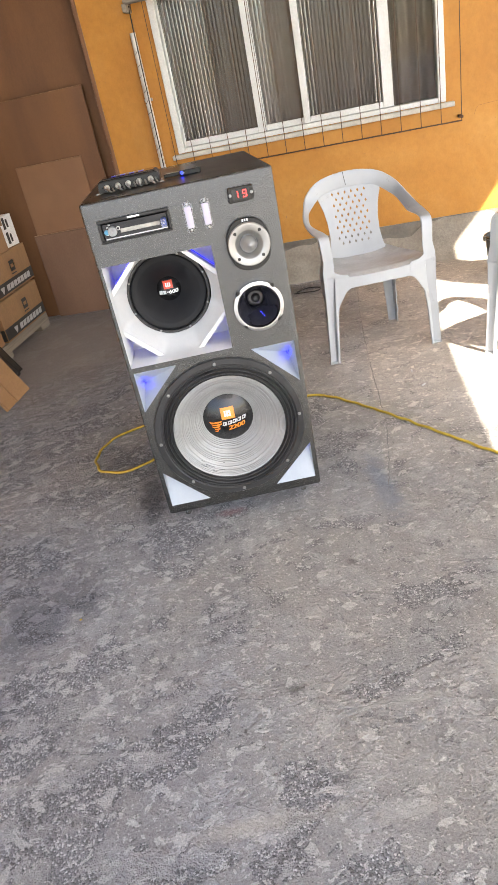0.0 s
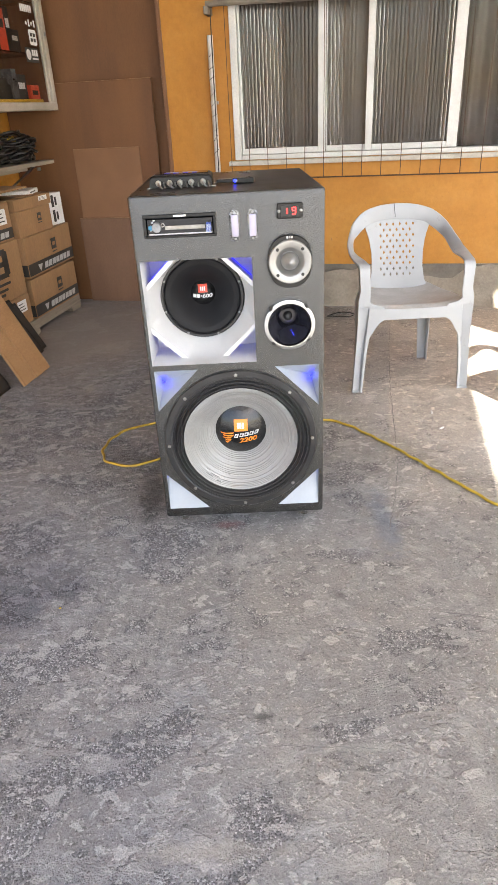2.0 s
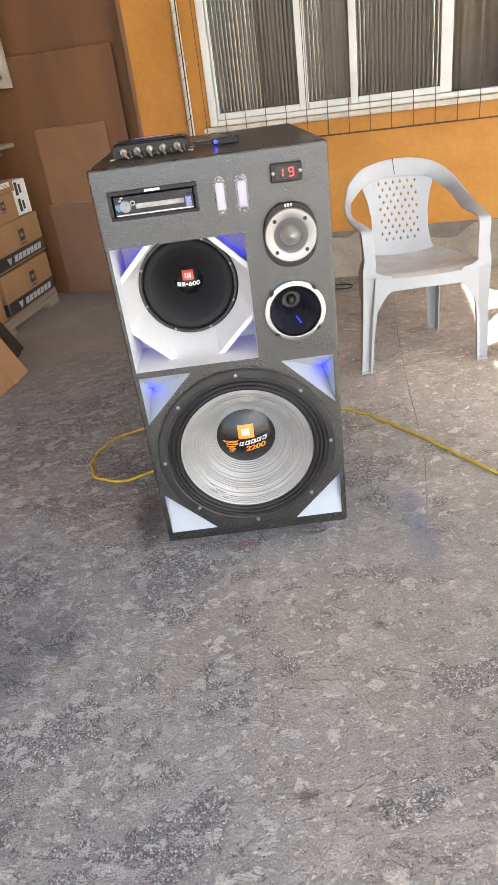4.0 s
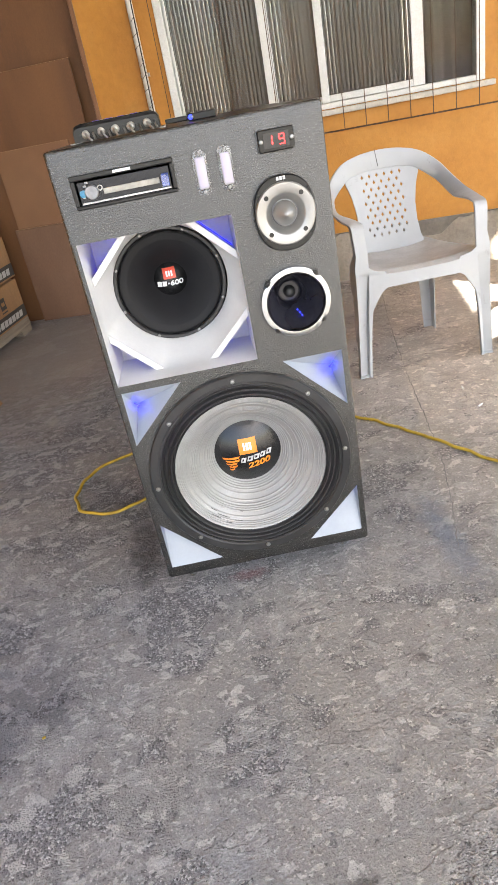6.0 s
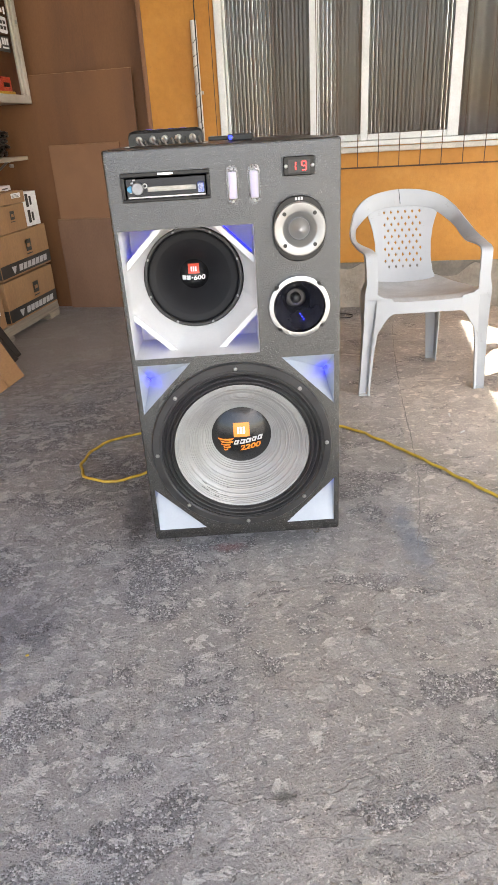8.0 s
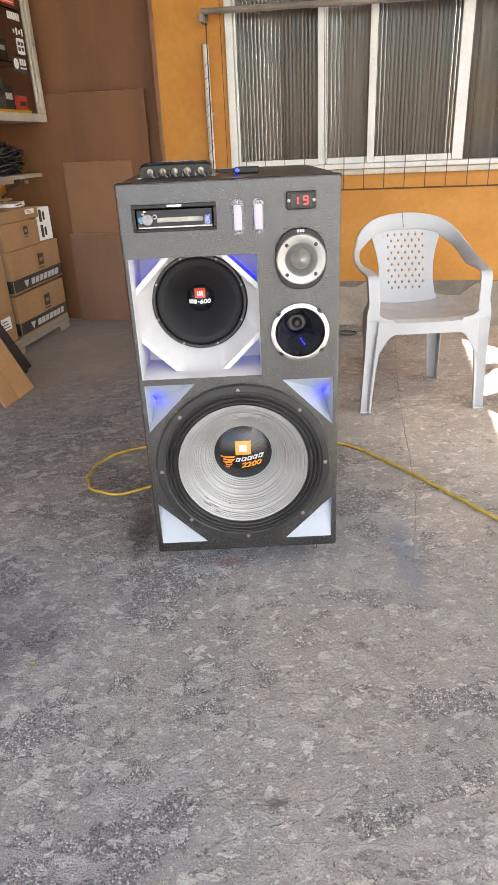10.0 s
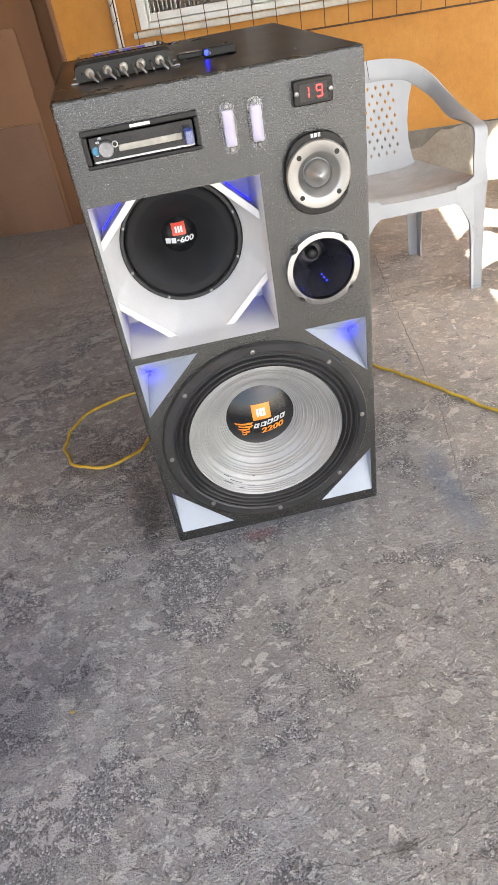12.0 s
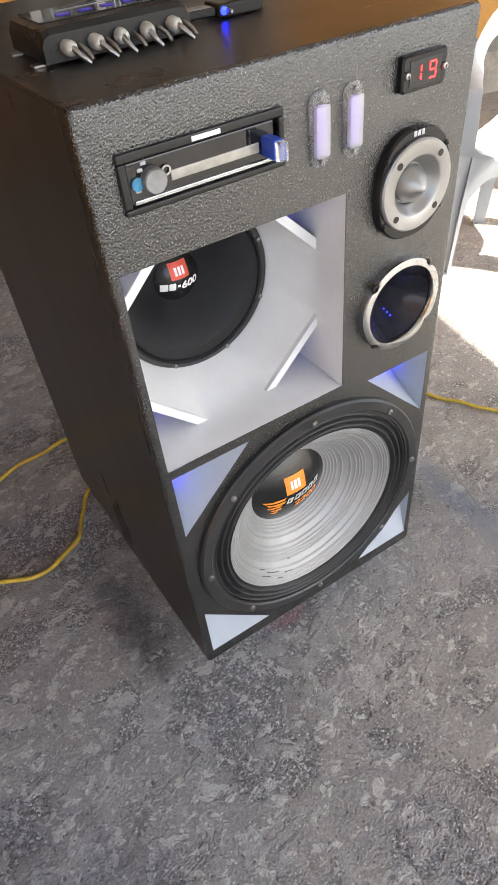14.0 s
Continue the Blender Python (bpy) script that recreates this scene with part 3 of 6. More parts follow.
def roof():
    """Unseen slabs added as a roof: they shade the yard, and their open side and slit are cut to shape the sun patches.
    """
    du, dv = -SUN_SLOPE[0] * ROOF_Z, -SUN_SLOPE[1] * ROOF_Z
    bm = bmesh.new()
    # outlines follow the wanted sun patches on the floor, shifted up along the sunlight
    main = [(-4.6, -1.35), (0.9, -1.35), (0.9, 5.4), (-4.6, 5.4)]
    strip = [(0.905, 2.5), (1.16, 2.24), (1.38, 2.09), (1.57, 1.78), (3.0, 0.2), (3.0, 0.75), (1.62, 2.42), (1.29, 2.7), (1.13, 2.93), (1.2, 3.10), (1.27, 3.36), (1.325, 3.63), (1.42, 4.32), (1.55, 5.4), (0.905, 5.4)]
    east = [(1.80, 5.4), (1.60, 4.32), (1.475, 3.63), (1.41, 3.36), (1.38, 3.13), (1.372, 3.04), (1.68, 2.44), (3.005, 0.85), (5.5, 0.85), (5.5, 5.4)]
    for shape in (main, strip, east):
        prism([(u + du, v + dv) for u, v in shape], 0.06, bm, pose(0, 0, ROOF_Z))
    structure("ceiling", bm, PLASTER, "unseen roof slabs cut to shape the sun patches", "ceiling")


ground()
back_wall()
other_walls()
roof()


# ---- window, grille and pipes on the rear wall ----
def window():
    w = thing("window_1", BUILDING, "white aluminium sliding window with fluted glass panes", "window", "", "structure")
    v = WALL_V
    top = 2.3
    part("window_frame", box(-0.632, -0.585, v - 0.012, v + 0.10, 1.0, top, 0.004), WHITE_ALU, w)
    part("window_frame", box(1.118, 1.166, v - 0.012, v + 0.10, 1.0, top, 0.004), WHITE_ALU, w)
    part("window_frame", box(-0.584, 1.117, v - 0.010, v + 0.10, 1.0, 1.03, 0.004), WHITE_ALU, w)
    part("window_frame", box(-0.584, 1.117, v - 0.010, v + 0.10, top - 0.04, top, 0.004), WHITE_ALU, w)
    sill = box(-0.672, 1.215, v - 0.05, v + 0.02, 0.966, 0.996, 0.006)
    part("window_sill", sill, surface("sill_stone", (0.46, 0.43, 0.38), (0.6, 0.57, 0.51), 8, 0.6, 0, 0.2, 90), w, "pale stone window sill")
    # each sash: two stiles, bottom rail, fluted pane
    sashes = ((-0.582, -0.012, v + 0.012, 0.048), (-0.010, 0.296, v + 0.045, 0.044), (0.252, 0.842, v + 0.016, 0.066))
    for a, b, y, stile in sashes:
        bm = bmesh.new()
        left = 0.014 if a < -0.5 else (0.006 if a < 0.1 else 0.044)
        box(a, a + left, y, y + 0.026, 1.032, top - 0.042, 0.003, bm=bm)
        box(b - stile, b, y, y + 0.026, 1.032, top - 0.042, 0.003, bm=bm)
        box(a + left + 0.001, b - stile - 0.001, y + 0.001, y + 0.025, 1.032, 1.068, 0.003, bm=bm)
        sash = part("window_sash", bm, WHITE_ALU, w)
        x0, x1 = a + left, b - stile
        bm = bmesh.new()
        pitch, sub = 0.0245, 10
        n = int((x1 - x0) / pitch * sub)
        cols = []
        for k in range(n + 1):
            u = x0 + (x1 - x0) * k / n
            d = 0.0060 * math.sqrt(max(0.0, 1 - (2 * (((u - x0) / pitch) % 1.0) - 1) ** 2))
            cols.append([bm.verts.new((u, y + 0.012 - d, z)) for z in (1.066, 1.5, top - 0.04)])
        for p, q in zip(cols, cols[1:]):
            for j in range(2):
                bm.faces.new((p[j], q[j], q[j + 1], p[j + 1]))
        pane = part("pane", bm, FLUTED_BRIGHTENED if a == -0.010 else FLUTED, sash, "vertically fluted translucent glass", smooth=75)
        pane.visible_shadow = False
    bm = box(0.842, 1.117, v + 0.05, v + 0.055, 1.032, top - 0.042)
    pane = part("pane", bm, CLEAR, w, "clear glass")
    pane.visible_shadow = False
    # a curtain close behind the clear pane, added unseen behind the fluted ones as backing
    bm = bmesh.new()
    cols = []
    for k in range(901):
        u = -0.62 + 1.78 * k / 900
        d = 0.022 * math.sin(u * 66 + 1.2 * math.sin(u * 9)) if u > 0.80 else 0.016 * math.sin(u * 31)
        cols.append([bm.verts.new((u, v + 0.15 + d, z)) for z in (1.0, 1.6, top)])
    for p, q in zip(cols, cols[1:]):
        for j in range(2):
            bm.faces.new((p[j], q[j], q[j + 1], p[j + 1]))
    ob = part("curtain", bm, CURTAIN, None, "", BUILDING, smooth=60)
    tagged(ob, "grey-brown fabric curtain hanging behind the window", "curtain")


def grille():
    g = thing("window_grille", BUILDING, "thin rusty iron security grille in front of the window", "window grille")
    v = 2.86
    first = None
    for k in range(16):
        u = 1.249 - 0.1262 * k
        if first is None:
            first = part("bar", tube([(0, 0, 0), (0, 0, 1.42)], 0.0025, 6), IRON, g, "", pose(u, v, 0.88))
        else:
            again("bar", first, g, pose(u, v, 0.88))
    part("rail", tube([(-0.745, v, 0.882), (1.252, v, 0.878)], 0.0048, 6), IRON, g)
    part("rail", tube([(-0.745, v, 2.3), (1.252, v, 2.3)], 0.0048, 6), IRON, g)
    for u, z in ((1.249, 0.9), (-0.745, 1.9)):
        part("anchor", box(u - 0.012, u + 0.012, v, WALL_V + 0.004, z - 0.008, z + 0.008, 0.002), IRON, g)
    p = thing("awning_pipe", BUILDING, "grey painted steel pipe across the window", "pipe")
    part("pipe", tube([(-0.752, v - 0.03, 1.905), (1.3, v - 0.03, 1.868)], 0.017, 12), PIPE, p)
    part("bracket", box(-0.765, -0.735, v - 0.045, WALL_V + 0.003, 1.85, 1.895, 0.004), PIPE, p)
    c = thing("conduit", BUILDING, "dirty white plastic conduit fixed to the wall", "conduit")
    part("pipe", tube([(-0.757, WALL_V - 0.023, 0.0), (-0.757, WALL_V - 0.023, 1.745)], 0.0185, 14), PVC, c, smooth=40)
    part("wire", tube([(-0.748, 2.875, 0.5), (-0.742, 2.872, 1.2), (-0.735, 2.87, 1.9)], 0.004, 6), BLACK, c, "thin black wire")
    for k in range(9):
        z = 1.06 + 0.072 * k + 0.011 * math.sin(k * 2.3)
        part("scratch", tube([(-0.757 + 0.0232 * math.sin(a), WALL_V - 0.023 - 0.0232 * math.cos(a), z + (0.018 + 0.008 * math.sin(k * 1.7)) * a) for a in (-0.9, -0.6, -0.3, 0.0, 0.3, 0.6, 0.9)][(k % 3):], 0.0016, 5), BLACK_INK, c, "dark scuff mark")
    for z in (0.7, 1.35):
        part("clip", box(-0.785, -0.729, WALL_V - 0.006, WALL_V + 0.001, z, z + 0.02, 0.002), STEEL, c)


window()
grille()


# ---- the loudspeaker cabinet ----
W, Z0, Z1, DEPTH, SKEW = 0.2725, 0.0570, 1.1125, 0.66, -0.015


def rounded(x0, x1, z0, z1, r, n=4):
    out = []
    for cx, cz, a in ((x1 - r, z1 - r, 0), (x0 + r, z1 - r, 90), (x0 + r, z0 + r, 180), (x1 - r, z0 + r, 270)):
        for k in range(n + 1):
            t = radians(a + 90 * k / n)
            out.append((cx + r * math.cos(t), cz + r * math.sin(t)))
    return out


def inside(p, shape):
    """Whether the point lies within the outline, in the x-z plane."""
    hit = False
    for (ax, az), (bx, bz) in zip(shape, shape[1:] + shape[:1]):
        if (az > p.z) != (bz > p.z) and p.x < (bx - ax) * (p.z - az) / (bz - az) + ax:
            hit = not hit
    return hit


def plate(outer, holes, y=0.0, depth=0.0, bm=None, flush=()):
    """A plate in the x-z plane with holes through it, whose edges go back by depth."""
    bm = bm or bmesh.new()
    loops, edges = [], []
    for shape in [outer] + holes:
        vs = [bm.verts.new((x, y, z)) for x, z in shape]
        loops.append(vs)
        edges += [bm.edges.new((vs[k], vs[(k + 1) % len(vs)])) for k in range(len(vs))]
    flat = [v for vs in loops for v in vs]
    index = {v: k for k, v in enumerate(flat)}
    made = geometry.delaunay_2d_cdt([(v.co.x, v.co.z) for v in flat], [(index[e.verts[0]], index[e.verts[1]]) for e in edges], [], 0, 1e-7)
    spots, _, tris, origin = made[0], made[1], made[2], made[3]
    for t in tris:
        mid = Vector((sum(spots[k].x for k in t) / 3, 0, sum(spots[k].y for k in t) / 3))
        if inside(mid, outer) and not any(inside(mid, h) for h in holes):
            bm.faces.new([flat[origin[k][0]] for k in t])
    if depth:
        for vs in [v for k, v in enumerate(loops[1:]) if k not in flush]:
            back = [bm.verts.new(v.co + Vector((0, depth, 0))) for v in vs]
            for k in range(len(vs)):
                j = (k + 1) % len(vs)
                bm.faces.new((vs[k], vs[j], back[j], back[k]))
    return bm, loops[0]


WOOFER, HORN_C = (0.001, 0.346), (-0.098, 0.7765)
PANEL = (-0.260, 0.064, 0.617, 0.936)
RADIO = (-0.233, -0.036, 1.003, 1.059)
TRI = 0.138


def corner_triangles():
    """The three corners of each of the four triangular pockets round the woofer; the right-angled one first."""
    for sx in (-1, 1):
        for cz, sz in ((0.600, -1), (0.090, 1)):
            c = Vector((sx * 0.257, 0, cz))
            yield c, c + Vector((-sx * TRI, 0, 0)), c + Vector((0, 0, sz * TRI))


def cabinet():
    cab = thing("speaker_cabinet", pose(0, 0, 0), "tall black loudspeaker cabinet with textured front on small casters", "speaker")
    # front baffle with its openings
    holes = [circle(*WOOFER, 0.236, 64),
             [(PANEL[0], PANEL[2]), (PANEL[1], PANEL[2]), (PANEL[1], PANEL[3]), (PANEL[0], PANEL[3])],
             [(RADIO[0], RADIO[2]), (RADIO[1], RADIO[2]), (RADIO[1], RADIO[3]), (RADIO[0], RADIO[3])],
             circle(0.168, 0.733, 0.060, 32)]
    for c, a, b in corner_triangles():
        holes.append([(c.x, c.z), (a.x, a.z), (b.x, b.z)])
    inset, n = 0.0065, 4
    bm, edge = plate(rounded(-W + inset, W - inset, Z0 + 0.004, Z1 - inset, 0.004, 3), holes, 0.0, 0.018, None, (1, 4, 5, 6, 7))
    last = edge
    for k in range(1, n + 1):
        t = radians(90 * k / n)
        grow, y = inset * math.sin(t), inset * (1 - math.cos(t))
        shape = rounded(-W + inset - grow, W - inset + grow, Z0 + 0.004 * (1 - math.sin(t)), Z1 - inset + grow, 0.004 + grow * 0.6, 3)
        ring = [bm.verts.new((x, y, z)) for x, z in shape]
        for i in range(len(ring)):
            j = (i + 1) % len(ring)
            bm.faces.new((last[i], last[j], ring[j], ring[i]))
        last = ring
    part("front_baffle", bm, PAINT, cab, "black bead-textured paint", smooth=40)
    # body: shell behind the baffle
    bm = bmesh.new()
    shape = rounded(-W, W, Z0, Z1, 0.006, 3)
    rings = [[bm.verts.new((x + dx, y, z)) for x, z in shape] for y, dx in ((inset, 0), (DEPTH, SKEW))]
    for i in range(len(shape)):
        j = (i + 1) % len(shape)
        bm.faces.new((rings[0][i], rings[0][j], rings[1][j], rings[1][i]))
    bm.faces.new(rings[1])
    part("body", bm, VINYL, cab, "smooth dark brown-black vinyl sides and top")
    woofer(cab)
    horn_panel(cab)
    pockets(cab)
    tweeter(cab)
    horn_driver(cab)
    radio(cab)
    lamps(cab)
    voltmeter(cab)
    caster = None
    for x in (-0.217, 0.213):
        for y in (0.078, 0.52):
            base = part("caster", box(-0.022, 0.022, -0.022, 0.022, 0.0505, Z0 - 0.0003, 0.002), STEEL, cab, "", pose(x, y, 0))
            part("fork", box(-0.014, 0.014, -0.002, 0.012, 0.040, 0.0510, 0.003), BLACK, base)
            part("wheel", lathe([(0.0, -0.011), (0.018, -0.011), (0.023, -0.007), (0.023, 0.007), (0.018, 0.011), (0, 0.011)], 20, pose(0, -0.006, 0.023, 0, 90, 0)), LENS, base, "clear plastic wheel", smooth=40)
            part("axle", lathe([(0, -0.0135), (0.006, -0.0135), (0.006, 0.0135), (0, 0.0135)], 12, pose(0, -0.006, 0.023, 0, 90, 0)), BLACK, base, "", smooth=40)
    return cab


def bolt_mesh(r=0.0055):
    return lathe([(r * 1.25, 0), (r * 1.25, 0.0018), (r, 0.004), (r * 0.55, 0.0045), (r * 0.5, 0.0025), (0, 0.0025)], 12)


def patch(outline, height, lift, m, bm=None):
    """A thin printed shape laid on a dome: outline in the dome's plane, raised by the dome's own height."""
    bm = bm or bmesh.new()
    flat = bmesh.new()
    flat.faces.new([flat.verts.new((x, y, 0)) for x, y in outline])
    bmesh.ops.triangulate(flat, faces=flat.faces)
    bmesh.ops.subdivide_edges(flat, edges=flat.edges, cuts=3, use_grid_fill=True)
    made = {}
    for v in flat.verts:
        made[v] = bm.verts.new(m @ Vector((v.co.x, v.co.y, height(math.hypot(v.co.x, v.co.y)) + lift)))
    for f in flat.faces:
        bm.faces.new([made[v] for v in f.verts])
    flat.free()
    return bm


def lettering(text, size, x, y, lean, turn, height, lift, m):
    """Figures in the built-in font, laid on a dome."""
    curve = bpy.data.curves.new("figures", "FONT")
    curve.body, curve.size, curve.shear, curve.space_character = text, size, lean, 1.0
    curve.offset = size * 0.035
    ob = bpy.data.objects.new("figures", curve)
    me = bpy.data.meshes.new_from_object(ob)
    bpy.data.objects.remove(ob)
    bm = bmesh.new()
    bm.from_mesh(me)
    bpy.data.meshes.remove(me)
    bmesh.ops.triangulate(bm, faces=bm.faces)
    c, s = math.cos(radians(turn)), math.sin(radians(turn))
    for v in bm.verts:
        px, py = x + c * v.co.x * 1.25 - s * v.co.y, y + s * v.co.x * 1.25 + c * v.co.y
        v.co = m @ Vector((px, py, height(math.hypot(px, py)) + lift))
    return bm


def slab(x0, x1, y0, y1, lean=0.0):
    return [(x0, y0), (x1, y0), (x1 + lean, y1), (x0 + lean, y1)]


def woofer(cab):
    x, z = WOOFER
    m = facing(x, 0, z)
    wf = part("woofer", lathe([(0.249, -0.001), (0.249, 0.008), (0.246, 0.012), (0.229, 0.012), (0.226, 0.0085), (0.2225, 0.0085), (0.2225, -0.02)], 96, m), SKIRT, cab, "large woofer with silver ribbed cone", smooth=35)
    # accordion surround
    prof = []
    for k in range(49):
        r = 0.2225 - (0.2225 - 0.187) * k / 48
        prof.append((r, 0.004 + 0.0042 * math.sin(k / 48 * math.pi * 6)))
    part("surround", lathe(prof, 96, m), RUBBER, wf, "black rubber surround", smooth=60)
    prof = []
    rings = (0.05, 0.085, 0.125, 0.16, 0.25, 0.36, 0.40, 0.44, 0.49, 0.56, 0.68, 0.755, 0.80, 0.845, 0.89, 0.935)
    for k in range(241):
        s = k / 240
        r = 0.1875 - (0.1875 - 0.080) * s
        h = 0.002 - 0.092 * s ** 1.1
        ribs = 0.0017 * sum(math.exp(-((s - q) / 0.012) ** 2) for q in rings)
        prof.append((r, h + ribs))
    part("cone", lathe(prof, 96, m), CONE, wf, "silver ribbed cone", smooth=70)

    # dark scuffs low on the cone
    for r, a0, span in ((0.172, 224, 9), (0.166, 229, 12), (0.162, 221, 6), (0.176, 239, 5), (0.150, 250, 3), (0.169, 246, 7)):
        bm = bmesh.new()
        for k in range(6):
            t0, t1 = radians(a0 + span * k / 6), radians(a0 + span * (k + 1) / 6)
            s0, s1 = (0.1875 - r) / 0.1075, (0.1875 - r + 0.0016) / 0.1075
            pts = [(r, 0.002 - 0.092 * s0 ** 1.1 + 0.0022, t0), (r, 0.002 - 0.092 * s0 ** 1.1 + 0.0022, t1), (r - 0.0016, 0.002 - 0.092 * s1 ** 1.1 + 0.0022, t1), (r - 0.0016, 0.002 - 0.092 * s1 ** 1.1 + 0.0022, t0)]
            quad([m @ Vector((q * math.cos(t), q * math.sin(t), h)) for q, h, t in pts], bm)
        part("scuff", bm, SCUFF, wf, "short dark scuff")

    def dome(r):
        return -0.084 + 0.030 * (1 - (r / 0.0875) ** 2)
    part("dust_cap", lathe([(0.0875 * k / 16, dome(0.0875 * k / 16)) for k in range(16, -1, -1)], 64, m), CAP, wf, "glossy black domed cap", smooth=60)
    bm = patch(slab(-0.022, 0.024, 0.006, 0.047), dome, 0.0008, m)
    emblem = part("emblem", bm, ORANGE_INK, wf, "orange square badge")
    for a, b in ((-0.011, -0.006), (-0.004, 0.003), (0.005, 0.011)):
        part("emblem_stroke", patch(slab(a, b, 0.016, 0.036), dome, 0.0014, m), WHITE_INK, emblem)
    for k in range(5):
        half, cx, top = 0.0235 - 0.0042 * k, -0.046 + 0.0018 * (k % 2) * 2 - 0.0004 * k, 0.001 - 0.0088 * k
        stripe = [(cx - half, top), (cx - 0.3 * half, top - 0.0022), (cx + half, top + 0.0016), (cx + 0.75 * half, top - 0.0052), (cx - 0.1 * half, top - 0.0072), (cx - 0.8 * half, top - 0.0058)]
        part("swirl_stripe", patch(stripe, dome, 0.0011, m), ORANGE_INK, wf)
    for k, w in enumerate((0.0125, 0.0140, 0.0140, 0.0130, 0.0130)):
        a = -0.024 + k * 0.0170
        bm = patch(slab(a, a + w, -0.018 + 0.0022 * k, -0.0035 + 0.0022 * k, 0.005), dome, 0.0009, m)
        bar = part("print_bar", bm, GREY_INK, wf, "plain grey bar")
        part("bar_gap", patch(slab(a + 0.0045, a + w - 0.004, -0.0135 + 0.0022 * k, -0.0075 + 0.0022 * k, 0.002), dome, 0.0013, m), CAP, bar)
    part("printed_number", lettering("2200", 0.0235, -0.006, -0.0385, 0.25, 7, dome, 0.0011, m), ORANGE_INK, wf, "orange printed number")
    b0 = None
    for k in range(8):
        a = radians(45 * k + 91)
        mm = m @ pose(0.2345 * math.cos(a), 0.2345 * math.sin(a), 0.0122)
        if b0 is None:
            b0 = part("bolt", bolt_mesh(0.0047), STEEL, wf, "", mm)
        else:
            again("bolt", b0, wf, mm)


def horn_panel(cab):
    cx, cz = HORN_C
    deep, ridge, cut, rim = 0.166, 0.072, 0.056, 0.134
    hx, hz = (PANEL[1] - PANEL[0]) / 2, (PANEL[3] - PANEL[2]) / 2
    dz = 0.0095                               # the driver sits a little above the middle
    # eight-sided funnel down to the driver's rim; between the pockets it runs out to the front edge
    corners = [(hx, cut), (cut, hz), (-cut, hz), (-hx, cut), (-hx, -cut), (-cut, -hz), (cut, -hz), (hx, -cut)]
    bm = bmesh.new()
    rows = []
    for k in range(8):
        (ax, az), (bx, bz) = corners[k], corners[(k + 1) % 8]
        for t in range(10):
            f = t / 10
            x, z = ax + (bx - ax) * f, az + (bz - az) * f
            a0, a1 = math.atan2(az, ax), math.atan2(bz, bx)
            a = a0 + ((a1 - a0 + math.pi) % (2 * math.pi) - math.pi) * f
            p0 = Vector((cx + x, ridge, cz + z))
            p3 = Vector((cx + rim * math.cos(a), deep - 0.002, cz + dz + rim * math.sin(a)))
            line = [p0, p0.lerp(p3, 0.33), p0.lerp(p3, 0.68), p3]
            if k % 2 == 1 or t == 0:
                line = [Vector((p0.x, 0.001, p0.z)), Vector((p0.x, 0.04, p0.z))] + line
            rows.append([bm.verts.new(p) for p in line])
    for k in range(80):
        a, b = rows[k], rows[(k + 1) % 80]
        n = min(len(a), len(b)) if (k // 10) % 2 == 1 else 4
        a, b = a[-n:], b[-n:]
        for p in range(n - 1):
            bm.faces.new((a[p], b[p], b[p + 1], a[p + 1]))
    panel = part("horn_panel", bm, WHITE_GLOSS, cab, "white square moulded speaker recess", smooth=60)
    # gusset plates across the four corners, each with a blue light strip behind it
    for sx in (-1, 1):
        for sz in (-1, 1):
            bm = bmesh.new()
            line = [(sx * hx, sz * cut), (sx * hx, sz * hz), (sx * cut, sz * hz)]
            front, back = ([bm.verts.new((cx + x, y, cz + z)) for x, z in line] for y in (0.001, 0.182))
            for k in range(2):
                bm.faces.new((front[k], front[k + 1], back[k + 1], back[k]))
            part("pocket_wall", bm, WHITE_GLOSS, panel)
            secs = []
            for d in (ridge - 0.001, 0.176):
                a, b = Vector((cx + sx * (hx - 0.0005), d, cz + sz * cut)), Vector((cx + sx * cut, d, cz + sz * (hz - 0.0005)))
                out = Vector((sx, 0, sz)).normalized() * 0.008
                t = (b - a).normalized() * 0.008
                secs.append([a, b, b + out - t, a + out + t])
            part("gusset", loft(secs), WHITE_GLOSS, panel)
            a, b, out = secs[0][0], secs[0][1], Vector((sx, 0, sz)).normalized() * 0.013
            t = (b - a).normalized() * 0.013
            lid = [a, b, b + out - t, a + out + t]
            part("gusset_lip", loft([lid, [q + Vector((0, -0.006, 0)) for q in lid]]), WHITE_GLOSS, panel)
            bm = quad([(cx + sx * hx, 0.1785, cz + sz * hz), (cx + sx * (cut + 0.003), 0.1785, cz + sz * hz), (cx + sx * hx, 0.1785, cz + sz * (cut + 0.003))])
            part("pocket_floor", bm, WHITE_GLOSS, panel)
            a, b = Vector((cx + sx * (hx - 0.004), ridge + 0.085, cz + sz * (cut + 0.0150))), Vector((cx + sx * (cut + 0.0150), ridge + 0.085, cz + sz * (hz - 0.004)))
            part("led_strip", tube([a, b], 0.0018, 6), LED_STRIP, panel, "blue light strip")
    # mid driver at the bottom of the recess
    m = facing(cx - 0.002, deep, cz + dz) @ Matrix.Diagonal((1.025, 1.025, 1, 1))
    d = part("mid_driver", lathe([(0.130, 0), (0.130, 0.006), (0.128, 0.008), (0.1225, 0.008), (0.1205, 0.005), (0.119, -0.004)], 64, m), SKIRT, cab, "black cone mid driver", smooth=35)
    prof = [(0.1195, 0.002), (0.116, 0.0055), (0.112, 0.0065), (0.107, 0.003), (0.102, 0.0045), (0.097, 0.001)]
    prof += [(0.097 - 0.059 * s, 0.001 - 0.052 * s ** 1.2) for s in (0.1, 0.25, 0.4, 0.6, 0.8, 1.0)]
    part("cone", lathe(prof, 64, m), PAPER, d, "matt black paper cone", smooth=60)

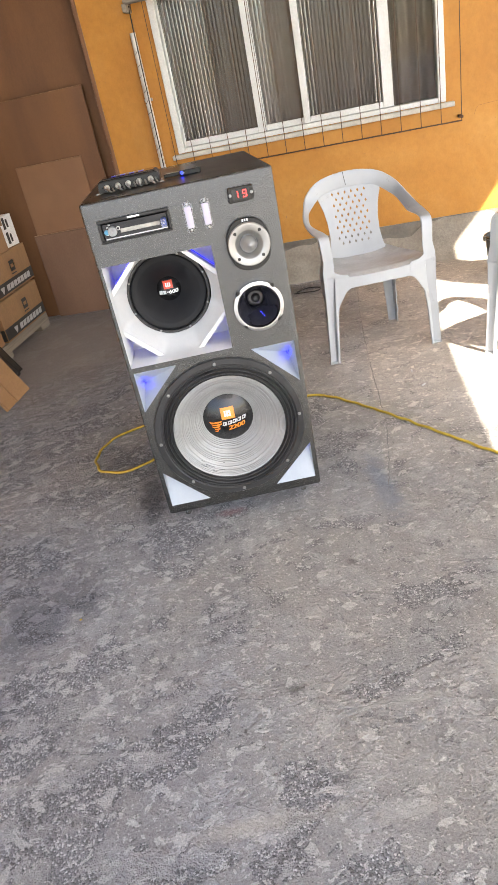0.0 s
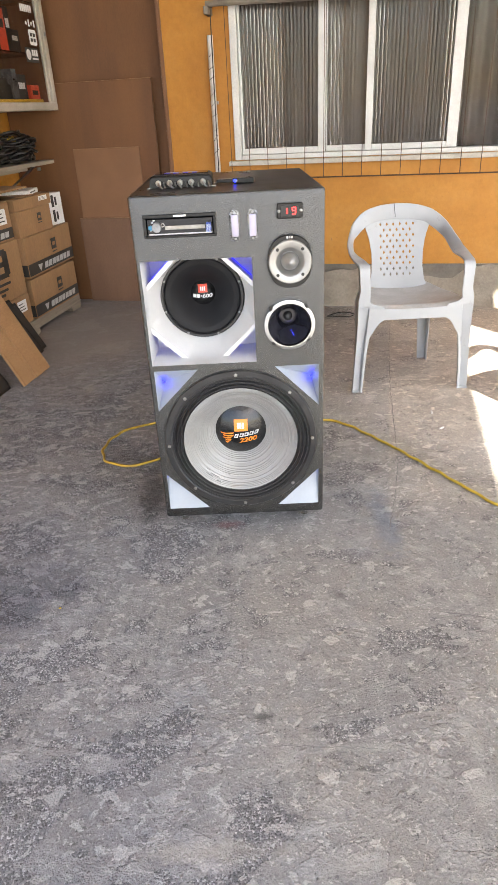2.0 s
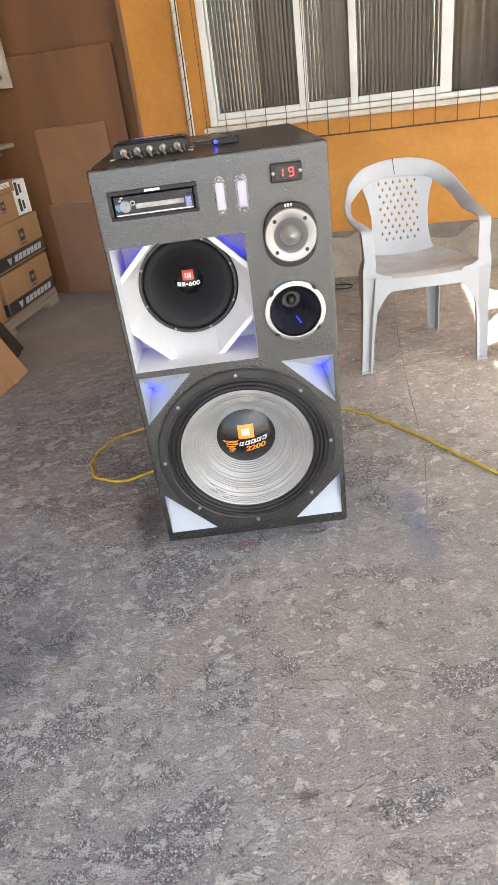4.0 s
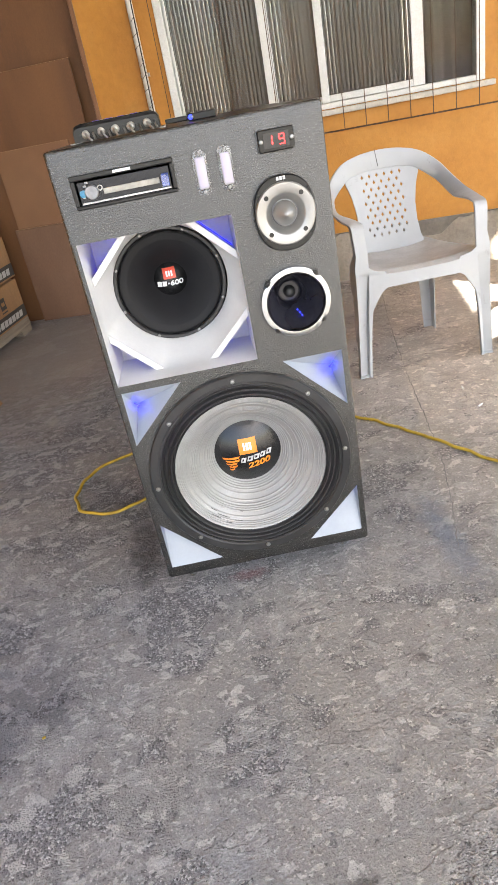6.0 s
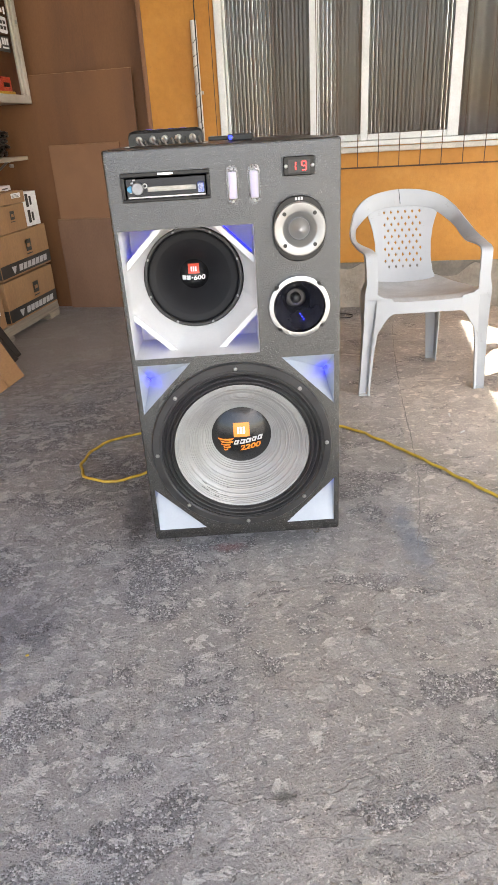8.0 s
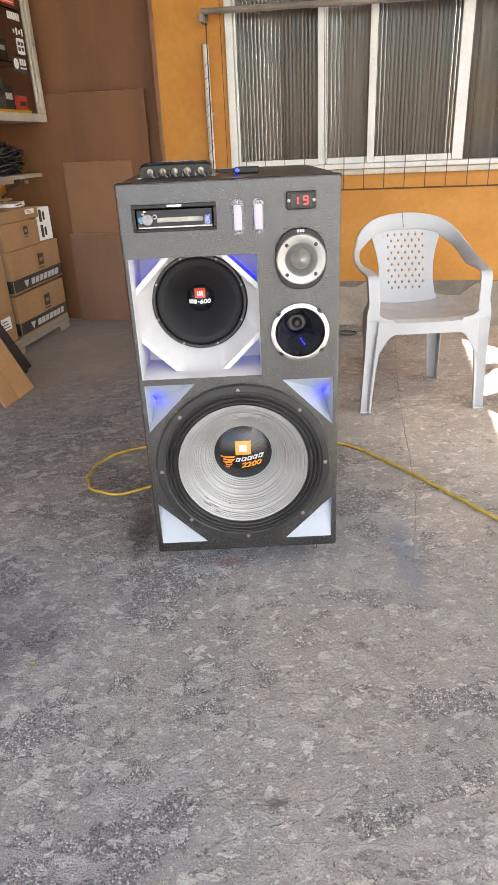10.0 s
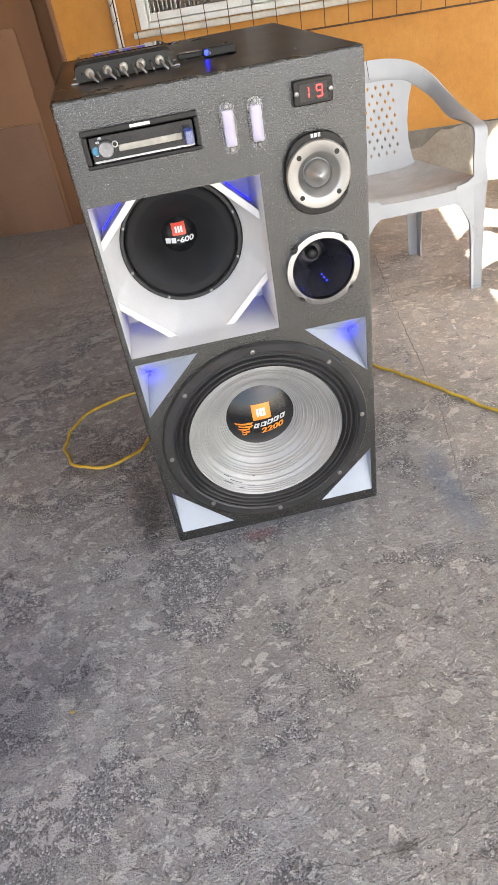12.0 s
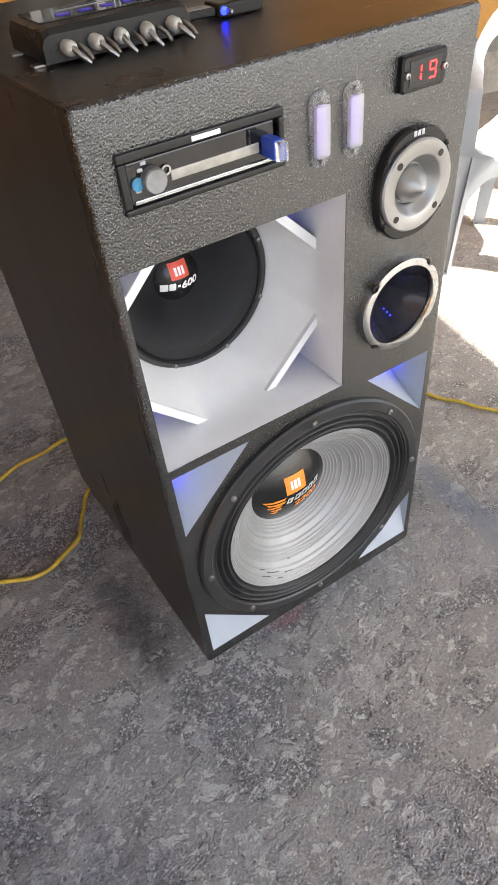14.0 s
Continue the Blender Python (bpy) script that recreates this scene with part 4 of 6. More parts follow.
    def dome(r):
        return -0.052 + 0.021 * (1 - (r / 0.041) ** 2)
    part("dust_cap", lathe([(0.041 * k / 10, dome(0.041 * k / 10)) for k in range(10, -1, -1)], 40, m), CAP, d, "", smooth=60)
    e = part("emblem", patch(slab(-0.015, 0.015, 0.004, 0.029), dome, 0.0008, m), RED_INK, d, "red square badge")
    for a, b in ((-0.008, -0.004), (-0.002, 0.002), (0.004, 0.008)):
        part("emblem_stroke", patch(slab(a, b, 0.010, 0.022), dome, 0.0014, m), WHITE_INK, e)
    for a, b in ((-0.033, -0.022), (-0.0205, -0.0105), (-0.008, -0.003)):
        part("print_bar", patch(slab(a, b, -0.0125 if b < -0.005 else -0.0085, -0.0005 if b < -0.005 else -0.0045, 0.001), dome, 0.001, m), WHITE_INK, d, "plain white bar")
    part("printed_number", lettering("600", 0.0165, -0.002, -0.0122, 0.1, 0, dome, 0.0024, m), WHITE_INK, d, "white printed number")
    b0 = None
    for k in range(8):
        a = radians(45 * k + 20)
        mm = m @ pose(0.1252 * math.cos(a), 0.1252 * math.sin(a), 0.0082)
        b0 = again("bolt", b0, d, mm) if b0 else part("bolt", bolt_mesh(0.0029), STEEL, d, "", mm)


def pockets(cab):
    for c, a, b in corner_triangles():
        sx, sz = (1 if c.x > 0 else -1), (1 if b.z > c.z else -1)
        # the upper ones are deep, the lower ones a plate that leans back from its foot
        deep = c + Vector((-sx * 0.017, 0.085, sz * 0.066)) if sz < 0 else b + Vector((-sx * 0.004, 0.032, -0.010))
        y = Vector((0, 0.0006, 0))
        bm = bmesh.new()
        vc, va, vb, vd = (bm.verts.new(p) for p in (c + y, a + y, b + y, deep))
        for tri in ((vc, va, vd), (vc, vb, vd), (va, vb, vd)):
            bm.faces.new(tri)
        p = part("corner_pocket", bm, POCKET, cab, "white triangular light pocket, blue LED glow tinted into its colour")
        lift = Vector((-sx * 0.003, -0.007, sz * 0.003))
        run = [deep.lerp(c, s) + lift for s in ((0.03, 0.16, 0.30) if sz < 0 else (0.04, 0.05, 0.06))]
        part("led", tube(run, 0.0015, 8), LED_BLUE, p, "small blue light", smooth=60)


def tweeter(cab):
    x, z = 0.172, 0.919
    m = facing(x, 0, z)
    outline = []
    for k in range(64):
        a = 2 * math.pi * k / 64
        c, s = math.cos(a), math.sin(a)
        r = 1 / ((abs(c) / 0.0635) ** 2.35 + (abs(s) / 0.0745) ** 2.35) ** (1 / 2.35)
        outline.append((r * c, r * s))
    bm = loft([[m @ Vector((px * k, py * k, h)) for px, py in outline] for k, h in ((1, 0.0), (1, 0.010), (0.97, 0.013), (0.75, 0.013))], caps=False)
    t = part("tweeter", bm, BLACK, cab, "bullet tweeter on black plate", smooth=35)
    prof = [(0.0618, 0.0125), (0.0618, 0.017), (0.0595, 0.0195), (0.0425, 0.0195), (0.0395, 0.0175), (0.0355, 0.0115), (0.031, 0.0065), (0.0285, 0.0045), (0.0272, 0.0015)]
    ring = part("ring", lathe(prof, 64, m), ALU, t, "cast aluminium horn ring", smooth=35)
    # darker metal ring added where shade falls round the bullet
    part("gap", lathe([(0.0278, 0.0012), (0.0235, 0.0012)], 40, m), ALU_KNOB, ring, "grey ring in place of the shade round the bullet")
    part("bullet", lathe([(0.0250, 0.0008), (0.0250, 0.006), (0.0220, 0.013), (0.0150, 0.0215), (0.0065, 0.029), (0.0025, 0.0318), (0.0, 0.0322)], 40, m), ALU, t, "pointed aluminium bullet", smooth=50)
    for k in range(4):
        a = radians(45 + 90 * k)
        part("screw_hole", lathe([(0.0048, 0.0), (0.0048, 0.0004), (0, 0.0004)], 14, m @ pose(0.0505 * math.cos(a), 0.0505 * math.sin(a), 0.0196)), BLACK, ring)
        a = radians((40, 140, 220, 320)[k])
        part("screw", bolt_mesh(0.0032), BLACK, t, "", m @ pose(0.0665 * math.cos(a), 0.0665 * math.sin(a), 0.0115))
    for k in range(3):
        part("print_bar", prism(slab(-0.0095 + 0.0066 * k, -0.0045 + 0.0066 * k, 0.0645, 0.0715), 0.0006, None, m @ pose(0, 0, 0.0128)), GREY_INK, t, "plain pale bar")


def horn_driver(cab):
    x, z = 0.168, 0.733
    m = facing(x, 0, z)
    outline = []
    for k in range(96):
        a = 2 * math.pi * k / 96
        notch = max(0.0, math.cos(4 * (a - radians(48)))) ** 15
        outline.append((0.0765 - 0.0075 * notch, a))
    secs = []
    for r, h, lob in ((1.0, 0.0, 1), (1.0, 0.013, 1), (0.992, 0.0145, 1), (0.985, 0.0150, 0.6), (0.885, 0.0150, 0), (0.862, 0.0125, 0), (0.85, 0.005, 0), (0.84, -0.01, 0)):
        secs.append([m @ Vector(((0.0735 + (p - 0.0735) * lob) * r * math.cos(a), (0.0735 + (p - 0.0735) * lob) * r * math.sin(a), h)) for p, a in outline])
    d = part("horn_driver", loft(secs, caps=False), CHROME, cab, "chrome-ringed horn driver with deep black throat", smooth=35)
    part("throat", lathe([(0.0615, 0.008), (0.058, -0.002), (0.048, -0.022), (0.036, -0.045), (0.026, -0.07), (0.022, -0.09), (0.0, -0.09)], 64, m), HORN, d, "glossy black horn throat", smooth=60)
    part("phase_plug", lathe([(0.014, -0.089), (0.0135, -0.080), (0.009, -0.073), (0, -0.070)], 24, m), SKIRT, d, "", smooth=60)
    for k in range(4):
        a = radians(48 + 90 * k)
        part("screw", bolt_mesh(0.0052), BLACK, d, "", m @ pose(0.0728 * math.cos(a), 0.0728 * math.sin(a), 0.0085))
    # added glowing dots stand in for blue LED reflections in the glossy throat
    for k in range(3):
        part("led", lathe([(0.0015, 0.0), (0.0012, 0.001), (0, 0.0012)], 8, m @ pose(0.006 + 0.004 * k, -0.030 - 0.006 * k, -0.032 + 0.004 * k)), LED_DOT, d, "glowing dot in place of a blue reflection")


def radio(cab):
    x0, x1, z0, z1 = RADIO
    bm = bmesh.new()
    # raised black surround
    for a, b, c, d in ((x0 - 0.004, x1 + 0.004, z1 - 0.006, z1 + 0.004), (x0 - 0.004, x1 + 0.004, z0 - 0.004, z0 + 0.003), (x0 - 0.004, x0 + 0.005, z0 + 0.003, z1 - 0.006), (x1 - 0.004, x1 + 0.004, z0 + 0.003, z1 - 0.006)):
        box(a, b, -0.006, 0.024, c, d, 0.002, bm=bm)
    r = part("car_radio", bm, BLACK, cab, "slim car radio in a black surround")
    face = box(x0 + 0.0065, x1 - 0.0052, 0.010, 0.030, z0 + 0.0024, z1 - 0.0085, 0.002)
    f = part("faceplate", face, SCREEN, r, "glossy black faceplate")
    f.matrix_basis = pose(0, -0.009, 0)
    part("display_window", box(x0 + 0.056, x1 - 0.028, 0.0085, 0.011, z0 + 0.0175, z0 + 0.0285, 0.001), DISPLAY, f, "display coloured pale for a bright reflection")
    part("lower_strip", box(x0 + 0.010, x1 - 0.008, 0.0078, 0.011, z0 + 0.0040, z0 + 0.0085, 0.0008), STRIP, f, "bright metal strip")
    part("knob", lathe([(0.0135, 0), (0.0135, 0.010), (0.012, 0.012), (0, 0.0115)], 28, facing(x0 + 0.034, 0.010, z0 + 0.026)), ALU_KNOB, f, "round silver knob", smooth=35)
    part("button", lathe([(0.007, 0), (0.007, 0.003), (0, 0.0035)], 20, facing(x0 + 0.0165, 0.010, z0 + 0.025)), TEAL_BUTTON, f, "small teal button", smooth=35)
    for k, z in enumerate((z0 + 0.016, z0 + 0.036, z0 + 0.042)):
        part("button", box(x0 + 0.0135 + 0.005 * k, x0 + 0.020 + 0.005 * k, 0.008, 0.011, z, z + 0.004, 0.001), GREY_INK, f)
    part("tab", lathe([(0.0055, 0.001), (0.0055, 0.003), (0.0035, 0.003), (0.0035, 0.001)], 16, facing(x0 + 0.051, 0.010, z0 + 0.031), close=True), STEEL, f)
    part("sticker", box(-0.150, -0.115, -0.0068, -0.0058, z1 - 0.0035, z1 + 0.0015), WHITE_INK, r, "small white sticker")
    u = part("usb_stick", box(x1 - 0.024, x1 - 0.010, -0.024, 0.011, z0 + 0.012, z0 + 0.034, 0.002), BLUE, r, "blue memory stick")
    part("cap", box(x1 - 0.0235, x1 - 0.0105, -0.034, -0.0242, z0 + 0.0125, z0 + 0.0335, 0.002), LENS, u, "clear end")


def lamps(cab):
    first = None
    for cx in (0.0200, 0.0700):
        m = facing(cx, 0, 1.0235)
        shape = []
        for sx, sy in ((1, 1), (-1, 1), (-1, -1), (1, -1)):
            pts = [(0.0145 * sx, 0.031 * sy), (0.0125 * sx, 0.037 * sy), (0.006 * sx, 0.0425 * sy)]
            shape += pts if sx * sy > 0 else pts[::-1]
        base = part("light_module", loft([[m @ Vector((x * k, y * k, h)) for x, y in shape] for k, h in ((1, 0), (1, 0.003), (0.94, 0.0042))]), LENS, cab, "clear plastic light module glowing pale violet", smooth=30)
        board = part("led_board", box(-0.0065, 0.0065, -0.026, 0.026, 0.0044, 0.0052, bm=None), VIOLET_LED, base, "", m)
        for k in range(3):
            part("led_chip", box(-0.004, 0.004, -0.004, 0.004, 0.0054, 0.0064, 0.0006), VIOLET_LED, base, "", m @ pose(0, -0.017 + 0.017 * k, 0))
        part("lens", loft([[m @ Vector((x, y, h)) for x, y in rounded(-w, w, -l, l, 0.003, 3)] for w, l, h in ((0.0100, 0.0295, 0.0042), (0.0098, 0.0293, 0.0100), (0.0080, 0.0275, 0.0115))]), MILKY, base, "milky white lens", smooth=40)
        for s in (-1, 1):
            part("screw", bolt_mesh(0.0026), STEEL, base, "", m @ pose(0, s * 0.0355, 0.0042))


SEGMENTS = {"1": "bc", "9": "abcdfg"}


def voltmeter(cab):
    cx, cz = 0.174, 1.057
    m = facing(cx, 0, cz)
    v = part("voltmeter", loft([[m @ Vector((x, y, h)) for x, y in rounded(-w, w, -l, l, 0.004, 3)] for w, l, h in ((0.036, 0.0205, 0), (0.036, 0.0205, 0.008), (0.034, 0.0185, 0.0105))]), BLACK, cab, "black digital meter with red numbers", smooth=35)
    part("display_window", box(-0.0255, 0.0255, -0.0145, 0.0145, 0.0106, 0.0115, 0.0004), SCREEN, v, "", m)
    for x0, digit in ((-0.013, "1"), (0.011, "9")):
        bm = bmesh.new()
        w, h, t = 0.0050, 0.0088, 0.0010
        spans = {"a": (-w, w, h - t, h + t), "d": (-w, w, -h - t, -h + t), "g": (-w, w, -t, t), "b": (w - t, w + t, 0.0012, h - 0.0012), "c": (w - t, w + t, -h + 0.0012, -0.0012), "f": (-w - t, -w + t, 0.0012, h - 0.0012), "e": (-w - t, -w + t, -h + 0.0012, -0.0012)}
        for s in SEGMENTS[digit]:
            a, b, c, d = spans[s]
            box(x0 + a, x0 + b, c, d, 0.0116, 0.0122, bm=bm)
        part("digit", bm, LED_RED, v, "glowing red number", m)
    for s in (-1, 1):
        part("screw", bolt_mesh(0.0036), STEEL, v, "", m @ pose(0.0305 * s, 0, 0.0104))


cabinet()


# ---- what stands on the cabinet ----
def crossover():
    c = thing("audio_mixer", pose(-0.137, 0.224, Z1), "small black audio processor with a row of plugged cables", "audio mixer")
    L, D, H = 0.092, 0.060, 0.036
    bm = loft([[(x, y, z) for y, z in ((-D, 0.003), (-D, H - 0.006 - drop), (-D + 0.005, H - drop), (D - 0.006, H - drop), (D, H - 0.006 - drop), (D, 0.003))] for x, drop in ((-L, 0.010), (-L + 0.004, 0.003), (-L + 0.011, 0), (L - 0.011, 0), (L - 0.004, 0.003), (L, 0.010))])
    part("body", bm, BLACK, c)
    part("panel", box(-L + 0.012, L - 0.012, -0.030, D - 0.012, H + 0.0002, H + 0.0018, 0.0006), SCREEN, c, "glossy control panel")
    for k in range(4):
        part("button_window", box(-0.052 + 0.028 * k, -0.036 + 0.028 * k, -0.012, -0.002, H + 0.002, H + 0.0028, 0.0003), LED_DIM, c, "dim violet indicator")
    part("printed_line", box(-0.05, 0.05, 0.018, 0.021, H + 0.002, H + 0.0024), GREY_INK, c)
    for k in range(4):
        part("ear", box(-L - 0.012 if k < 2 else L - 0.002, -L + 0.002 if k < 2 else L + 0.012, (-0.05, 0.03)[k % 2], (-0.035, 0.045)[k % 2], 0.0, 0.003, 0.0008), STEEL, c)
    rnd = random.Random(2)
    for k in range(5):
        x = -0.066 + 0.033 * k
        tilt = rnd.uniform(-10, 10)
        plug = part("plug", lathe([(0.0, 0.0), (0.0075, 0.0), (0.0085, 0.004), (0.0085, 0.012), (0.0065, 0.016), (0.0035, 0.018), (0.0, 0.018)], 14, pose(x, -D + 0.001, 0.0165, 97, 0, tilt)), PLUG, c, "pale grey plug", smooth=40)
        way = Vector((math.sin(radians(tilt)), -1, 0))
        start = Vector((x, -D, 0.0165)) + way * 0.014
        part("pin", tube([start, start + way * 0.012 + Vector((0.004, 0, -0.008)), start + way * 0.017 + Vector((0.010, 0.002, -0.0145))], lambda s: 0.0038 - 0.0016 * s, 8), STEEL, plug, "bare metal tip", smooth=50)
        part("pin", tube([Vector((x + 0.016, -D, 0.016)), Vector((x + 0.019, -D - 0.016, 0.010)), Vector((x + 0.021, -D - 0.021, 0.003))], 0.0026, 8), STEEL, plug, "", smooth=50)


LED_DIM = glow("violet_indicator", (0.06, 0.04, 0.4), 0.04)
PLUG = surface("pale_grey_plug", (0.42, 0.41, 0.38), (0.55, 0.54, 0.5), 40, 0.4, 0.4, 0.05, 200)


def receiver():
    r = thing("wireless_receiver", pose(0.030, 0.222, Z1, 0, 0, -4), "small black receiver box with a blue light", "receiver")
    part("case", box(-0.012, 0.052, -0.022, 0.022, 0.001, 0.017, 0.003), BLACK, r)
    a = part("adapter", box(-0.062, -0.013, -0.016, 0.012, 0.004, 0.014, 0.002), BLACK, r)
    part("label_plate", box(-0.058, -0.018, -0.010, 0.008, 0.0141, 0.0146), ALU, a, "silver label plate")
    part("led", lathe([(0.0, -0.001), (0.005, 0.0), (0.0045, 0.002), (0, 0.003)], 14, pose(-0.005, -0.0222, 0.0095, 90, 0, 0)), LED_DOT, r, "bright blue light")
    part("jack", lathe([(0.003, 0), (0.003, 0.010), (0.0015, 0.012), (0.0, 0.012)], 10, pose(0.0, -0.0225, 0.009, 90, 0, 0)), STEEL, r)


crossover()
receiver()


# ---- plastic chairs ----
def band(path, width, thick, side, bm=None):
    """A flat band with rounded edges along a path; width and thickness by the share of the way, side: which way its width lies."""
    secs = []
    pts = [Vector(p) for p in path]
    for i, p in enumerate(pts):
        s = i / (len(pts) - 1)
        t = (pts[min(i + 1, len(pts) - 1)] - pts[max(i - 1, 0)]).normalized()
        w = Vector(side(s))
        w = (w - t * w.dot(t)).normalized()
        n = t.cross(w)
        a, b = width(s) / 2, thick(s) / 2
        secs.append([p + w * x + n * y for x, y in ((a, -b * 0.5), (a, b * 0.5), (a - b, b), (-a + b, b), (-a, b * 0.5), (-a, -b * 0.5), (-a + b, -b), (a - b, -b))])
    return loft(secs, bm)


def spline(points, n):
    """A smooth line through points, in n steps."""
    pts = [Vector(p) for p in points]
    out = []
    for k in range(n + 1):
        f = k / n * (len(pts) - 1)
        i = min(int(f), len(pts) - 2)
        t = f - i
        p0, p1, p2, p3 = pts[max(i - 1, 0)], pts[i], pts[i + 1], pts[min(i + 2, len(pts) - 1)]
        out.append(0.5 * ((2 * p1) + (p2 - p0) * t + (2 * p0 - 5 * p1 + 4 * p2 - p3) * t * t + (3 * p1 - p0 - 3 * p2 + p3) * t ** 3))
    return out


def chair(m, label):
    c = thing("plastic_chair", m, label, "chair", "white plastic chairs")
    # seat with a dished top, a rounded front lip and an arched apron
    bm = bmesh.new()
    nx, ny = 20, 14
    rows = []
    for j in range(ny + 1):
        y = -0.235 + 0.44 * j / ny
        half = 0.245 - 0.085 * max(0, (y + 0.02) / 0.225) if y > -0.02 else 0.245
        row = []
        for k in range(nx + 1):
            x = half * (2 * k / nx - 1)
            z = 0.437 - 0.014 * (y + 0.235) / 0.44 + 0.022 * abs(2 * k / nx - 1) ** 3 - 0.016 * math.sin(math.pi * min(1, max(0, (y + 0.2) / 0.4)))
            if j == 0:
                z -= 0.012
            row.append(bm.verts.new((x, y, z)))
        rows.append(row)
    for a, b in zip(rows, rows[1:]):
        for k in range(nx):
            bm.faces.new((a[k], a[k + 1], b[k + 1], b[k]))
    seat = part("seat", bm, SEAT_DIRT, c, "greyish seat with dark scuffs", smooth=60)
    sol = seat.modifiers.new("thickness", "SOLIDIFY")
    sol.thickness, sol.offset = 0.006, -1
    # apron
    bm = bmesh.new()
    top, low = [], []
    for k in range(41):
        x = -0.1505 + 0.301 * k / 40
        s = abs(x) / 0.243
        top.append(bm.verts.new((x, -0.2405, 0.428 + 0.022 * s ** 3)))
        low.append(bm.verts.new((x, -0.2418, 0.3775)))
    for k in range(40):
        bm.faces.new((top[k], top[k + 1], low[k + 1], low[k]))
    ap = part("apron", bm, PLASTIC, c, "", smooth=60)
    sol = ap.modifiers.new("thickness", "SOLIDIFY")
    sol.thickness, sol.offset = 0.007, -1
    # front legs: L-shaped, tapering to the foot, running up into the arm posts
    for s in (-1, 1):
        secs = []
        # z, outer x, inner x, groove x, groove depth, front y, back y, thickness
        for z, xo, xi, xg, d, y0, y1, t in (
                (0.0, 0.292, 0.240, 0.250, 0.006, -0.238, -0.204, 0.005), (0.006, 0.292, 0.240, 0.250, 0.006, -0.238, -0.204, 0.005),
                (0.009, 0.290, 0.242, 0.251, 0.020, -0.237, -0.205, 0.005), (0.2, 0.281, 0.228, 0.240, 0.024, -0.240, -0.196, 0.005),
                (0.29, 0.277, 0.216, 0.233, 0.022, -0.241, -0.187, 0.005), (0.335, 0.276, 0.190, 0.229, 0.018, -0.2415, -0.178, 0.005),
                (0.362, 0.276, 0.172, 0.227, 0.016, -0.242, -0.143, 0.005), (0.377, 0.2755, 0.150, 0.226, 0.014, -0.242, -0.14, 0.005),
                (0.43, 0.275, 0.150, 0.222, 0.009, -0.2422, -0.138, 0.005), (0.443, 0.275, 0.152, 0.222, 0.002, -0.242, -0.138, 0.005),
                (0.452, 0.275, 0.196, 0.23, 0.001, -0.241, -0.14, 0.006), (0.468, 0.275, 0.219, 0.24, 0.0005, -0.239, -0.150, 0.007),
                (0.52, 0.277, 0.226, 0.245, 0.0005, -0.235, -0.188, 0.008), (0.585, 0.281, 0.229, 0.25, 0.0005, -0.227, -0.186, 0.011),
                (0.615, 0.283, 0.230, 0.25, 0.0005, -0.222, -0.181, 0.013), (0.630, 0.284, 0.230, 0.25, 0.0005, -0.212, -0.165, 0.013),
                (0.637, 0.284, 0.231, 0.25, 0.0005, -0.200, -0.158, 0.013)):
            if z > 0.5:
                xo, xi, xg = xo - 0.012, xi - 0.008, xg - 0.010
            secs.append([Vector((s * x, y, z)) for x, y in ((xi, y0), (xg, y0), (xg + 0.004, y0 + d), (xo, y0 + 0.25 * d), (xo, y1), (xo - t, y1), (xo - t, y0 + t + d), (xi, y0 + t + 0.5 * d))])
        part("leg", loft(secs), PLASTIC, c, smooth=35)
        secs = []
        for z, xo, xi, y0, y1, t in ((0.0, 0.195, 0.150, 0.19, 0.235, 0.006), (0.2, 0.188, 0.135, 0.165, 0.225, 0.005), (0.36, 0.18, 0.115, 0.14, 0.21, 0.005), (0.42, 0.178, 0.110, 0.125, 0.203, 0.005)):
            secs.append([Vector((s * x, y, z)) for x, y in ((xi, y1), (xo, y1), (xo, y0), (xo - t, y0), (xo - t, y1 - t), (xi, y1 - t))])
        part("leg", loft(secs), PLASTIC, c, smooth=35)
    # one rail: arm, over the back, arm
    half = [(0.258, -0.214, 0.596), (0.2585, -0.208, 0.622), (0.262, -0.180, 0.634), (0.270, -0.09, 0.637), (0.276, 0.04, 0.642), (0.275, 0.13, 0.664), (0.248, 0.215, 0.714), (0.178, 0.268, 0.770), (0.095, 0.290, 0.793)]
    half = [(x * 0.958, y, z) for x, y, z in half]
    whole = [(-x, y, z) for x, y, z in half] + [(0, 0.295, 0.799)] + half[::-1]
    path = spline(whole, 108)

    def arm_side(s):
        k = abs(2 * s - 1)
        f = min(1, max(0, (k - 0.35) / 0.35))
        sx = 1 if s > 0.5 else -1
        return (f * sx, 0.15 * (1 - f), (1 - f) * 1.0 + 0.0)
    bm = band(path, lambda s: 0.042 + 0.038 * (1 - abs(2 * s - 1)), lambda s: 0.013, arm_side)
    part("armrest_rail", bm, PLASTIC, c, "", smooth=50)

    # back panel with rows of diamond holes
    def shape(x, z):
        f = max(0.0, (z - 0.39) / 0.44)
        return Vector((x, 0.178 + 0.139 * f ** 1.15 - 0.80 * x * x * (0.3 + 0.7 * f), z))
    left = [(-0.180, 0.397), (-0.160, 0.425), (-0.143, 0.465), (-0.134, 0.53), (-0.136, 0.60), (-0.146, 0.66), (-0.156, 0.695), (-0.166, 0.722), (-0.166, 0.742)]
    outline = left + [(-0.13, 0.762), (-0.08, 0.776), (0.0, 0.782), (0.08, 0.776), (0.13, 0.762)] + [(-x, z) for x, z in left[::-1]] + [(0.08, 0.392), (0, 0.392), (-0.08, 0.392)]
    dense = []
    for k in range(len(outline)):
        a, b = outline[k], outline[(k + 1) % len(outline)]
